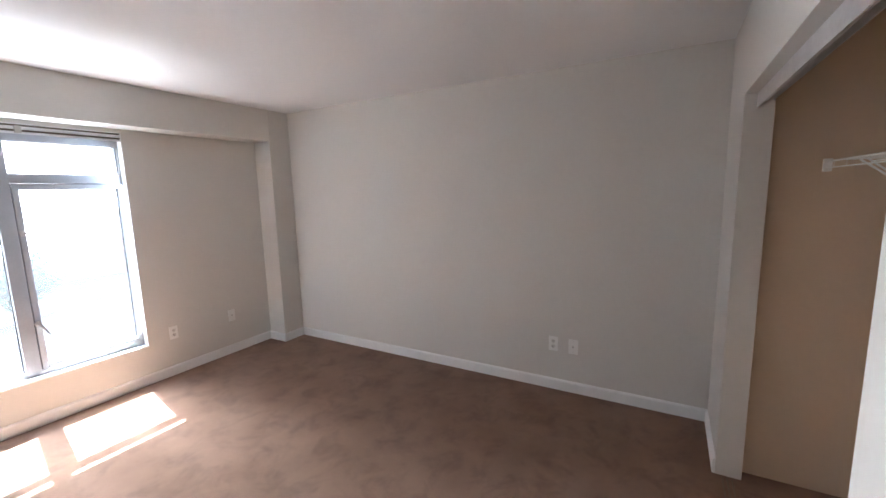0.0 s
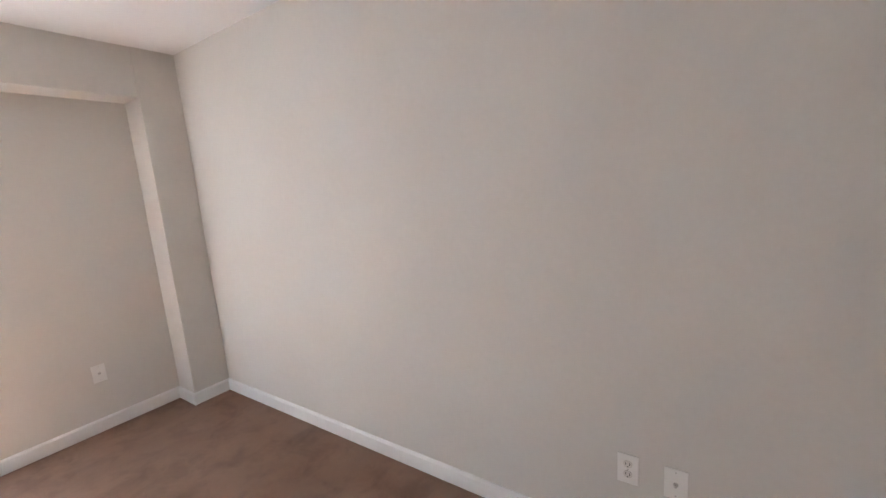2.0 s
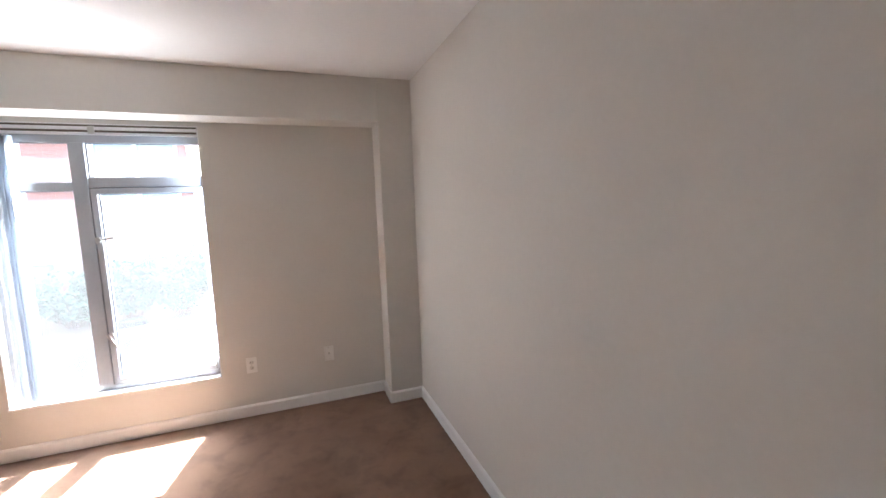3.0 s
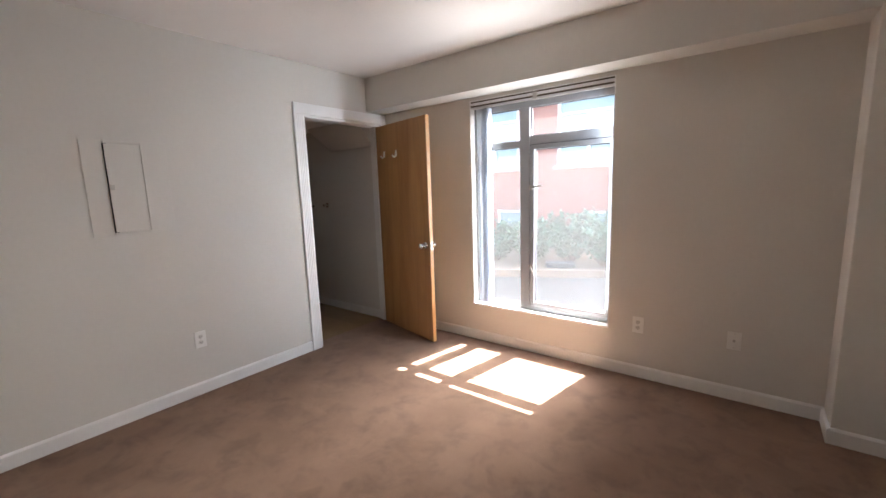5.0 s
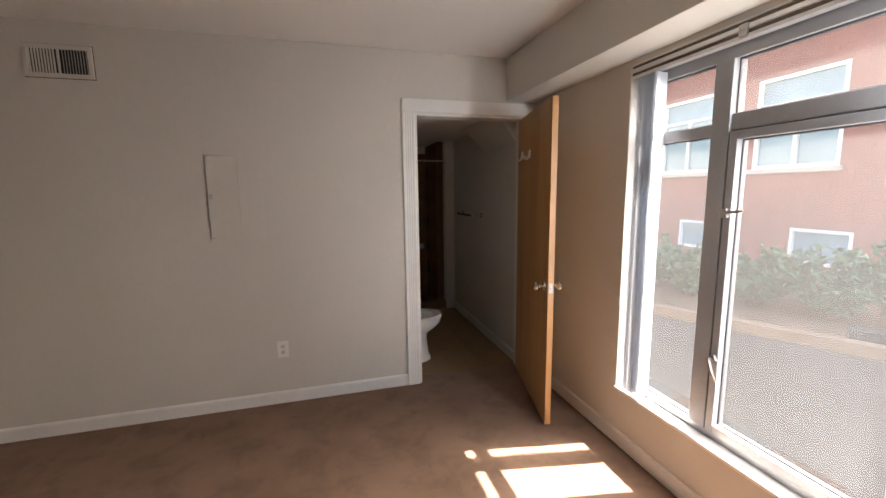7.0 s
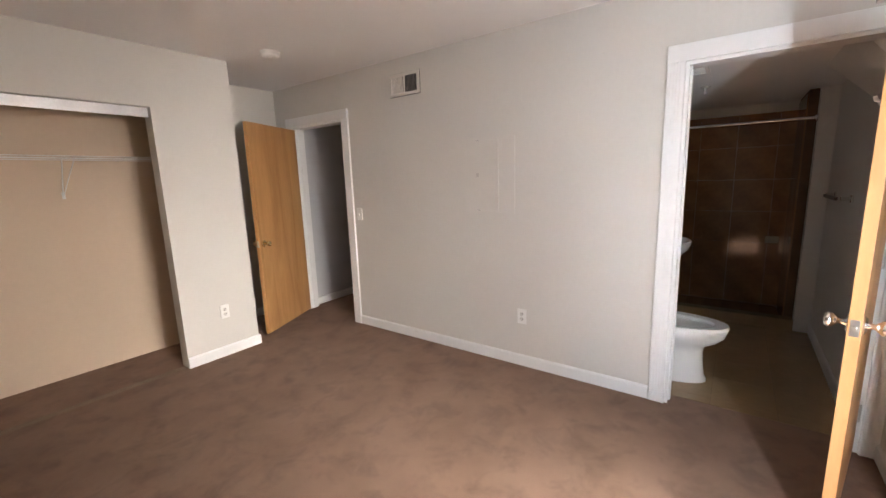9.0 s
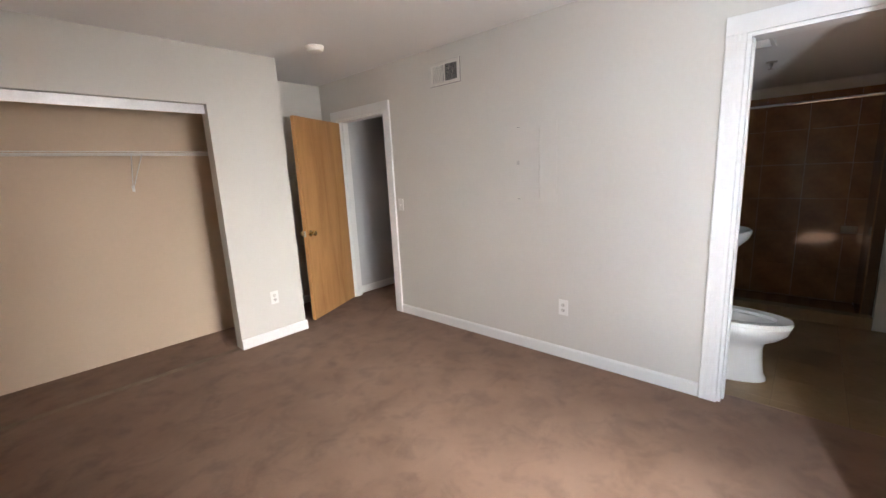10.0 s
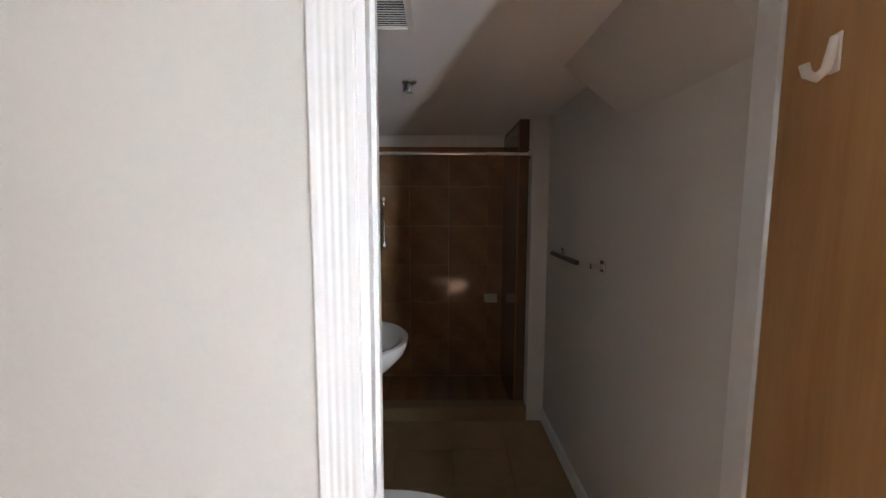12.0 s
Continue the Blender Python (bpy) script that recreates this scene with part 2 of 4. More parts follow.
def carpet_material():
    """Trodden brown pile: traffic blotches, brushed footmarks and a fine tufted relief."""
    m = mat("brown_carpet", (0.245, 0.156, 0.112), 0.95, tint=(0.206, 0.128, 0.089), var_scale=3.4, grain=0.14, grain_scale=420,
            sheen=0.05, spec=0.12)
    n, l = m.node_tree.nodes, m.node_tree.links
    co = n.new("ShaderNodeTexCoord")
    marks = n.new("ShaderNodeTexNoise")
    marks.inputs["Scale"].default_value, marks.inputs["Detail"].default_value, marks.inputs["Distortion"].default_value = 16, 4, 0.3
    l.new(co.outputs["Object"], marks.inputs["Vector"])
    tuft = n.new("ShaderNodeTexNoise")
    tuft.inputs["Scale"].default_value, tuft.inputs["Detail"].default_value = 260, 2
    l.new(co.outputs["Object"], tuft.inputs["Vector"])
    smudge = n.new("ShaderNodeTexNoise")
    smudge.inputs["Scale"].default_value, smudge.inputs["Detail"].default_value, smudge.inputs["Roughness"].default_value = 5.0, 9, 0.7
    smudge.inputs["Distortion"].default_value = 0.4
    l.new(co.outputs["Object"], smudge.inputs["Vector"])
    cut = n.new("ShaderNodeMapRange")
    cut.inputs["From Min"].default_value, cut.inputs["From Max"].default_value = 0.48, 0.68
    cut.inputs["To Min"].default_value, cut.inputs["To Max"].default_value = 1.05, 0.76
    l.new(smudge.outputs["Fac"], cut.inputs["Value"])
    worn = n.new("ShaderNodeVectorMath")
    worn.operation = "SCALE"
    base = n["Principled BSDF"].inputs["Base Color"]
    l.new(base.links[0].from_socket, worn.inputs[0])
    l.new(cut.outputs[0], worn.inputs["Scale"])
    l.new(worn.outputs[0], base)
    b1, b2 = n.new("ShaderNodeBump"), n.new("ShaderNodeBump")
    b1.inputs["Strength"].default_value, b1.inputs["Distance"].default_value = 0.3, 0.012
    b2.inputs["Strength"].default_value, b2.inputs["Distance"].default_value = 0.7, 0.004
    l.new(marks.outputs["Fac"], b1.inputs["Height"])
    l.new(tuft.outputs["Fac"], b2.inputs["Height"])
    l.new(b1.outputs[0], b2.inputs["Normal"])
    l.new(b2.outputs[0], n["Principled BSDF"].inputs["Normal"])
    return m


M_CARPET = carpet_material()


# ---------------------------------------------------------------- mesh helpers
def box(bm, a, b, bevel=0.0):
    """An upright box between two corners, its edges rounded by bevel."""
    x0, y0, z0 = (min(p, q) for p, q in zip(a, b))
    x1, y1, z1 = (max(p, q) for p, q in zip(a, b))
    r = bmesh.ops.create_cube(bm, size=1, matrix=Matrix.LocRotScale(((x0 + x1) / 2, (y0 + y1) / 2, (z0 + z1) / 2), None,
                                                                      (x1 - x0, y1 - y0, z1 - z0)))
    if bevel:
        edges = list({e for v in r["verts"] for e in v.link_edges})
        bmesh.ops.bevel(bm, geom=edges, offset=bevel, segments=2, affect="EDGES", profile=0.6)
    return bm


def boxes(*pairs, bevel=0.0):
    bm = bmesh.new()
    for a, b in pairs:
        box(bm, a, b, bevel)
    return bm


def loft(bm, rings, cap=True, closed=True):
    """Skins rings of points (all of one length) one after another."""
    rows = [[bm.verts.new(p) for p in ring] for ring in rings]
    k = len(rows[0])
    for r0, r1 in zip(rows, rows[1:]):
        for i in range(k if closed else k - 1):
            j = (i + 1) % k
            bm.faces.new((r0[i], r0[j], r1[j], r1[i]))
    if cap:
        bm.faces.new(list(reversed(rows[0])))
        bm.faces.new(rows[-1])
    return bm


def turned(bm, profile, m=Matrix(), seg=20):
    """A turned form: profile of (radius, height) about z, placed by m."""
    rings = [[m @ Vector((r * math.cos(2 * math.pi * i / seg), r * math.sin(2 * math.pi * i / seg), h)) for i in range(seg)]
             for r, h in profile]
    return loft(bm, rings)


def tube(bm, path, r, seg=10):
    """A round bar along a path of points."""
    rings = []
    pts = [Vector(p) for p in path]
    for i, p in enumerate(pts):
        d = (pts[min(i + 1, len(pts) - 1)] - pts[max(i - 1, 0)]).normalized()
        q = d.to_track_quat("Z", "Y")
        rings.append([p + q @ Vector((r * math.cos(2 * math.pi * k / seg), r * math.sin(2 * math.pi * k / seg), 0)) for k in range(seg)])
    return loft(bm, rings)


def mesh_of(name, bm, material, smooth=None):
    bmesh.ops.recalc_face_normals(bm, faces=bm.faces)
    me = bpy.data.meshes.new(name)
    bm.to_mesh(me)
    bm.free()
    me.materials.append(material)
    if smooth:
        me.shade_smooth()
        me.set_sharp_from_angle(angle=radians(smooth))
    return me


def part(name, bm, material, parent, label="", smooth=None):
    ob = new(name, mesh_of(name, bm, material, smooth))
    ob.parent = parent
    return tagged(ob, label)


def thing(name, label, category, place=(0, 0, 0), turn=0.0, group="", kind=""):
    ob = new(name)
    ob.matrix_world = pose(*place, 0, 0, turn)
    return tagged(ob, label, category, group, kind)


def solid(name, bm, material, label, category, kind="structure", smooth=None, group=""):
    return tagged(new(name, mesh_of(name, bm, material, smooth)), label, category, group, kind)


# ---------------------------------------------------------------- the plan
W, D, H = 3.645, 4.10, 2.425          # room: east wall, closet wall, ceiling
ALC_X, ALC_Y = 0.867, 4.853            # the entry alcove beside the closet
SOF_Y, SOF_Z = 0.232, 2.12            # beam over the window
COL_X = 3.395                         # column in the corner
WX0, WX1, WZ0, WZ1 = 1.032, 2.212, 0.325, 2.095   # window opening
BD0, BD1, HD0, HD1, DH = -0.935, -0.07, -4.555, -3.760, 2.015  # door openings in the west wall
CX0, CX1, CH = 1.458, 3.08, 2.005     # closet opening
T = 0.12
BATH_H, BATH_S, BATH_W = 2.06, -1.36, -2.58

# ---------------------------------------------------------------- structure
bm = boxes(((-T - 0.001, -ALC_Y - 0.2, -0.12), (W + 0.2, 0.0, 0.0)), ((-1.5, -ALC_Y - 0.2, -0.12), (-T - 0.001, -2.4, 0.0)))
bmesh.ops.subdivide_edges(bm, edges=bm.edges, cuts=3, use_grid_fill=True)
solid("floor", bm, M_CARPET, "worn brown carpet with trodden darker patches", "carpet")
solid("ceiling", boxes(((-T, -ALC_Y - 0.2, H), (W + 0.2, 0.2, H + 0.1))), M_CEIL, "flat white painted ceiling", "ceiling")

solid("wall_west", boxes(((-T, BD1, 0), (0, 0.0, H)), ((-T, BD0, DH), (0, BD1, H)), ((-T, HD1, 0), (0, BD0, H)),
                         ((-T, HD0, DH), (0, HD1, H)), ((-T, -ALC_Y, 0), (0, HD0, H))), M_WALL,
      "greige painted wall with two doorways", "wall")
solid("wall_north", boxes(((-T, 0, -0.2), (WX0, 0.2, H)), ((WX1, 0, -0.2), (W + 0.2, 0.2, H)), ((WX0, 0, -0.2), (WX1, 0.126, WZ0)), ((WX0, 0.126, -0.2), (WX1, 0.2, WZ0 - 0.025)),
                          ((WX0, 0, WZ1), (WX1, 0.2, H))), M_WALL, "greige painted wall round the window", "wall")
solid("wall_east", boxes(((W, -ALC_Y - 0.2, 0), (W + 0.2, 0, H))), M_WALL, "plain greige painted wall", "wall")
solid("wall_south", boxes(((ALC_X, -D - T, 0), (CX0, -D, H)), ((CX0, -D - T, CH), (CX1, -D, H)), ((CX1, -D - T, 0), (W, -D, H)),
                          ((ALC_X, -ALC_Y, 0), (ALC_X + 0.1, -D - T, H))), M_WALL, "greige wall with a wide closet opening", "wall")
solid("wall_alcove", boxes(((-T, -ALC_Y - T, 0), (ALC_X + 0.1, -ALC_Y, H))), M_WALL, "greige wall at the back of the entry alcove", "wall")
for nm, pa, pb in (("wall_closet_back", (ALC_X + 0.1, -ALC_Y - T, 0), (W, -4.765, H)), ("wall_closet_side", (ALC_X + 0.1, -4.765, 0), (ALC_X + 0.13, -D - T, H)),
                   ("wall_closet_end", (3.16, -4.765, 0), (W - 0.0005, -D - T, H))):
    solid(nm, boxes((pa, pb)), M_CLOSET, "tan painted closet interior", "wall")
solid("ceiling_beam", boxes(((0.0, -SOF_Y, SOF_Z), (COL_X, 0, H)), bevel=0.004), M_WALL, "greige boxed beam above the window", "beam")
solid("column", boxes(((COL_X, -SOF_Y - 0.006, 0), (W, 0, H)), bevel=0.004), M_WALL, "greige boxed column in the room corner", "column")


# baseboards: a flat board with an eased top
def baseboard(p, q, normal, h=0.088, d=0.014, material=M_TRIM):
    p, q, nrm = Vector((*p, 0)), Vector((*q, 0)), Vector((*normal, 0))
    prof = ((0, 0.002), (d, 0.002), (d, h - 0.012), (d * 0.55, h - 0.003), (d * 0.3, h), (0, h))
    b = bmesh.new()
    loft(b, [[e + nrm * u + Vector((0, 0, z)) for u, z in prof] for e in (p, q)])
    return solid("baseboard", b, material, "white painted baseboard", "baseboard")


baseboard((0, HD1 + 0.095), (0, BD0 - 0.095), (1, 0))
baseboard((0, -ALC_Y), (0, HD0 - 0.095), (1, 0))
baseboard((0.02, 0), (COL_X, 0), (0, -1))
baseboard((COL_X, -SOF_Y - 0.020), (COL_X, -0.014), (-1, 0))
baseboard((COL_X, -SOF_Y - 0.006), (W, -SOF_Y - 0.006), (0, -1))
baseboard((W, -SOF_Y - 0.020), (W, -D), (-1, 0))
baseboard((ALC_X - 0.014, -D), (CX0, -D), (0, 1))
baseboard((CX1, -D), (W - 0.014, -D), (0, 1))
baseboard((ALC_X, -ALC_Y), (ALC_X, -D), (-1, 0))
baseboard((0.014, -ALC_Y), (ALC_X - 0.014, -ALC_Y), (0, 1))


# ---------------------------------------------------------------- door frames
def door_frame(name, y0, y1, label, far=-1.0):
    """Fluted white casing and jamb round an opening in the west wall."""
    root = tagged(new(name), label, "door frame", kind="structure")
    cw, d = 0.09, 0.02

    def stile(ya, yb, flutes=4):
        w = abs(yb - ya)
        prof = [(0, 0), (0, d - 0.003), (0.003, d)]
        pitch = 0.0155
        first = (w - flutes * pitch) / 2
        for k in range(flutes):
            prof += [(first + (k + i / 8) * pitch, d - 0.0009 * (1 - math.cos(math.pi * i / 4))) for i in range(8)]
        prof += [(first + flutes * pitch, d)]
        prof += [(w - 0.004, d), (w, d - 0.004), (w, 0)]
        b = bmesh.new()
        s = 1 if yb > ya else -1
        loft(b, [[Vector((u, ya + s * v, z)) for v, u in prof] for z in (0.002, DH)])
        return b
    part("casing", stile(y0 - cw, y0), M_TRIM, root, "fluted white casing", smooth=40)
    top1 = min(y1 + cw, -0.001)
    part("casing", stile(top1, y1, 4 if top1 - y1 > 0.075 else 3), M_TRIM, root, "fluted white casing", smooth=40)
    part("head_casing", boxes(((0, y0 - cw, DH), (d + 0.003, top1, DH + cw)), bevel=0.003), M_TRIM, root)
    j = 0.018
    part("jamb", boxes(((-T - 0.004, y0 - 0.001, 0.002), (0.004, y0 + j, DH)), bevel=0.002), M_TRIM, root)
    part("jamb", boxes(((-T - 0.004, y1 - j, 0.002), (0.004, y1 + 0.001, DH)), bevel=0.002), M_TRIM, root)
    part("head_jamb", boxes(((-T - 0.004, y0 + j, DH - j), (0.004, y1 - j, DH + 0.001)), bevel=0.002), M_TRIM, root)
    for ya, yb in ((y0 + j, y0 + j + 0.011), (y1 - j - 0.011, y1 - j)):
        part("door_stop", boxes(((-0.075, ya, 0.002), (-0.043, yb, DH - j)), bevel=0.002), M_TRIM, root)
    return root


bath_frame = door_frame("door_1", BD0, BD1, "white fluted door frame of the bathroom")
part("strike_plate", boxes(((-0.03, BD0 + 0.0175, 0.86), (0.0, BD0 + 0.0195, 0.92)), bevel=0.0005), M_NICKEL, bath_frame, "steel strike plate")
hall_frame = door_frame("door_2", HD0, HD1, "white fluted door frame to the hall")
part("strike_plate", boxes(((-0.03, HD1 - 0.0195, 0.86), (0.0, HD1 - 0.0175, 0.92)), bevel=0.0005), M_NICKEL, hall_frame, "steel strike plate")


def door(name, label, hinge, angle, width, material_knob, knob_label, side):
    """A flush veneered leaf hung at hinge; local x runs from the hinge to the free edge."""
    root = thing(name, label, "door", hinge, angle)
    t, h = 0.036, 1.985
    part("leaf", boxes(((0.003, -t / 2, 0.014), (width - 0.004, t / 2, h)), bevel=0.0015), M_DOOR, root, "flush honey oak veneer leaf")
    part("edge_band", boxes(((width - 0.0045, -t / 2 + 0.0005, 0.015), (width, t / 2 - 0.0005, h - 0.001)), bevel=0.001), M_DOOR_EDGE, root,
         "paler oak edge strip")
    part("latch_plate", boxes(((width - 0.001, -0.0125, 0.855), (width + 0.0012, 0.0125, 0.915)), bevel=0.0005), M_NICKEL, root, "steel latch plate")
    part("latch_bolt", boxes(((width, -0.006, 0.877), (width + 0.009, 0.006, 0.893)), bevel=0.002), M_NICKEL, root)
    for s in (1, -1):
        m = Matrix.Translation((width - 0.062, s * t / 2, 0.885)) @ Matrix.Rotation(-s * math.pi / 2, 4, "X")
        b = bmesh.new()
        turned(b, [(0.0, 0.0), (0.031, 0.0), (0.032, 0.004), (0.026, 0.009), (0.012, 0.011), (0.0, 0.011)], m, 24)
        rose = part("rose", b, material_knob, root, smooth=40)
        b = bmesh.new()
        turned(b, [(0.0, 0.008), (0.011, 0.008), (0.010, 0.028), (0.017, 0.036), (0.026, 0.046), (0.0275, 0.055), (0.024, 0.063),
                   (0.012, 0.067), (0.0, 0.067)], m, 24)
        part("knob", b, material_knob, root, knob_label, smooth=50)
    for z in (0.22, 1.0, 1.78):
        b = bmesh.new()
        turned(b, [(0, -0.045), (0.006, -0.045), (0.006, 0.045), (0, 0.045)], Matrix.Translation((0.0, side * (t / 2 + 0.004), z)), 10)
        box(b, (0.002, side * t / 2, z - 0.044), (0.032, side * (t / 2 + 0.002), z + 0.044))
        part("hinge", b, M_NICKEL, root)
    return root


bath_door = door("bathroom_door", "open honey oak flush door with chrome knobs", (0.004, BD1 - 0.037, 0), -13.5, 0.825, M_CHROME,
                 "polished chrome knob", 1)
hall_door = door("hall_door", "open honey oak flush door into the alcove", (0.006, HD0 + 0.016, 0), 24.5, 0.775, M_BRASS, "worn brass knob", -1)


# ---------------------------------------------------------------- window
window = tagged(new("window_1"), "grey aluminium casement window with a transom row", "window", kind="structure")
FY0, FY1 = 0.065, 0.125
G = 0.095
part("outer_frame", boxes(((WX0, FY0, WZ0), (WX0 + 0.03, FY1, WZ1)), ((WX1 - 0.016, FY0, WZ0), (WX1, FY1, WZ1)),
                          ((WX0 + 0.03, FY0, WZ0), (WX1 - 0.016, FY1, WZ0 + 0.05)), ((WX0 + 0.03, FY0, WZ1 - 0.11), (WX1 - 0.016, FY1, WZ1)),
                          bevel=0.003), M_ALU, window)
part("mullion", boxes(((1.475, FY0 - 0.012, WZ0 + 0.05), (1.557, FY1, WZ1 - 0.11)), bevel=0.004), M_ALU, window)
part("transom_bar", boxes(((WX0 + 0.03, FY0 - 0.004, 1.685), (1.475, FY1, 1.735)), bevel=0.003), M_ALU, window)
part("transom_bar", boxes(((1.557, FY0 - 0.004, 1.700), (WX1 - 0.016, FY1, 1.765)), bevel=0.003), M_ALU, window)


def pane(x0, x1, z0, z1):
    p = part("pane", boxes(((x0, G - 0.003, z0), (x1, G + 0.003, z1))), M_GLASS, window, "clear glass with a haze mixed in")
    p.visible_shadow = False
    b = boxes(((x0, G - 0.012, z0), (x0 + 0.006, G - 0.004, z1)), ((x1 - 0.006, G - 0.012, z0), (x1, G - 0.004, z1)),
              ((x0 + 0.006, G - 0.012, z0), (x1 - 0.006, G - 0.004, z0 + 0.006)), ((x0 + 0.006, G - 0.012, z1 - 0.006), (x1 - 0.006, G - 0.004, z1)))
    part("gasket", b, M_ALU_DARK, window)


pane(WX0 + 0.03, 1.475, WZ0 + 0.05, 1.685)
pane(WX0 + 0.03, 1.475, 1.735, WZ1 - 0.11)
pane(1.557, WX1 - 0.016, 1.765, WZ1 - 0.11)
SX0, SX1, SZ0, SZ1 = 1.563, WX1 - 0.019, WZ0 + 0.055, 1.694
sash = part("sash", boxes(((SX0, FY0 - 0.012, SZ0), (SX0 + 0.034, FY1 - 0.01, SZ1)), ((SX1 - 0.022, FY0 - 0.012, SZ0), (SX1, FY1 - 0.01, SZ1)),
                          ((SX0 + 0.034, FY0 - 0.012, SZ0), (SX1 - 0.022, FY1 - 0.01, SZ0 + 0.034)),
                          ((SX0 + 0.034, FY0 - 0.012, SZ1 - 0.034), (SX1 - 0.022, FY1 - 0.01, SZ1)), bevel=0.003), M_ALU, window, "grey casement sash")
pane(SX0 + 0.034, SX1 - 0.022, SZ0 + 0.034, SZ1 - 0.034)
part("sash_seal", boxes(((SX0 - 0.005, FY0 - 0.002, SZ0 - 0.004), (SX0 - 0.001, FY0 + 0.02, SZ1 + 0.004)),
                        ((SX1 + 0.0005, FY0 - 0.002, SZ0 - 0.004), (SX1 + 0.004, FY0 + 0.02, SZ1 + 0.004)),
                        ((SX0, FY0 - 0.002, SZ1 + 0.0005), (SX1, FY0 + 0.02, SZ1 + 0.005))), M_ALU_DARK, window)
for z, tilt in ((1.36, 8), (0.72, -62)):
    m = Matrix.Translation((SX0 + 0.012, FY0 - 0.014, z)) @ Matrix.Rotation(radians(-tilt), 4, "Y")
    b = boxes(((-0.014, -0.012, -0.02), (0.014, 0.003, 0.02)), bevel=0.003)
    box(b, (-0.006, -0.03, -0.006), (0.006, -0.01, 0.006), 0.002)
    loft(b, [[(0.0, -0.036, -0.007), (0.0, -0.024, -0.007), (0.0, -0.024, 0.007), (0.0, -0.036, 0.007)],
             [(0.05, -0.040, -0.006), (0.05, -0.030, -0.006), (0.05, -0.030, 0.006), (0.05, -0.040, 0.006)],
             [(0.10, -0.036, -0.004), (0.10, -0.030, -0.004), (0.10, -0.030, 0.004), (0.10, -0.036, 0.004)]])
    b.transform(m)
    part("window_handle", b, M_NICKEL, window, "steel lever handle")
part("window_sill", boxes(((WX0 + 0.001, -0.012, WZ0 + 0.0005), (WX1 - 0.001, FY0, WZ0 + 0.016)), bevel=0.003), M_TRIM, window, "white painted sill")
# unseen sill, added and sloped to reflect the sun onto the ceiling
b = bmesh.new()
loft(b, [[(x, 0.126, WZ0 + 0.01), (x, 0.31, WZ0 - 0.008), (x, 0.31, WZ0 - 0.03), (x, 0.126, WZ0 - 0.02)] for x in (WX0 - 0.03, WX1 + 0.03)])
part("outer_sill", b, M_SILL_METAL, window, "metal outer sill added to reflect the sun upwards")
part("reveal", boxes(((WX1 - 0.006, 0.0, WZ0 + 0.016), (WX1 + 0.0005, FY0, WZ1)), ((WX0 - 0.0005, 0.0, WZ0 + 0.016), (WX0 + 0.006, FY0, WZ1)),
                     ((WX0 + 0.006, 0.0, WZ1 - 0.006), (WX1 - 0.006, FY0, WZ1 + 0.0005))), M_TRIM, window, "white painted reveal")

# vertical blind drawn aside
blind = thing("vertical_blind", "white vertical blind drawn aside against the window jamb", "blind", (0, 0, 0))
part("headrail", boxes(((WX0 + 0.008, 0.004, 2.030), (WX1 - 0.008, 0.05, 2.068)), ((WX0 + 0.008, 0.0, 2.025), (WX1 - 0.008, 0.004, 2.037)),
                       ((WX0 + 0.008, 0.0, 2.057), (WX1 - 0.008, 0.004, 2.075)), bevel=0.0015), M_TRACK, blind, "pale metal headrail")
# two dark strips painted as the shadow lines in and above the rail
part("slot", boxes(((WX0 + 0.010, 0.0015, 2.041), (WX1 - 0.010, 0.0038, 2.054)), ((WX0 + 0.010, 0.004, 2.0765), (WX1 - 0.010, 0.05, 2.087))), M_BRONZE, blind, "dark strips painted as shadow lines along the headrail")
part("clip", boxes(((1.61, -0.006, 2.031), (1.645, 0.006, 2.079)), bevel=0.003), M_NICKEL, blind)
rv = random.Random(4)
for k in range(9):
    x = WX0 + 0.088 + k * 0.0125
    a = radians(90 + rv.uniform(-22, 22))
    b = bmesh.new()
    rings = []
    for z in (WZ0 + 0.035, 2.02):
        ring = []
        for side in (0, 1):
            us = [(-0.5 + i / 4) for i in range(5)]
            if side:
                us.reverse()
            for u in us:
                bow = 0.006 * (1 - 4 * u * u) + (0.0012 if side else 0)
                px, py = u * 0.08, bow
                ring.append((x + px * math.cos(a) - py * math.sin(a), 0.022 + px * math.sin(a) + py * math.cos(a), z))
        rings.append(ring)
    loft(b, rings)
    part("vane", b, M_VANE, blind, smooth=40)
part("cord_weight", turned(bmesh.new(), [(0, 0), (0.006, 0.004), (0.007, 0.04), (0.003, 0.055), (0, 0.055)],
                           Matrix.Translation((WX0 + 0.013, -0.009, 0.815))), M_PLASTIC, blind, smooth=40)
part("cord", tube(bmesh.new(), [(WX0 + 0.013, -0.009, 0.865), (WX0 + 0.013, -0.007, 1.4), (WX0 + 0.013, 0.002, 2.03)], 0.0014, 6), M_PLASTIC, blind)


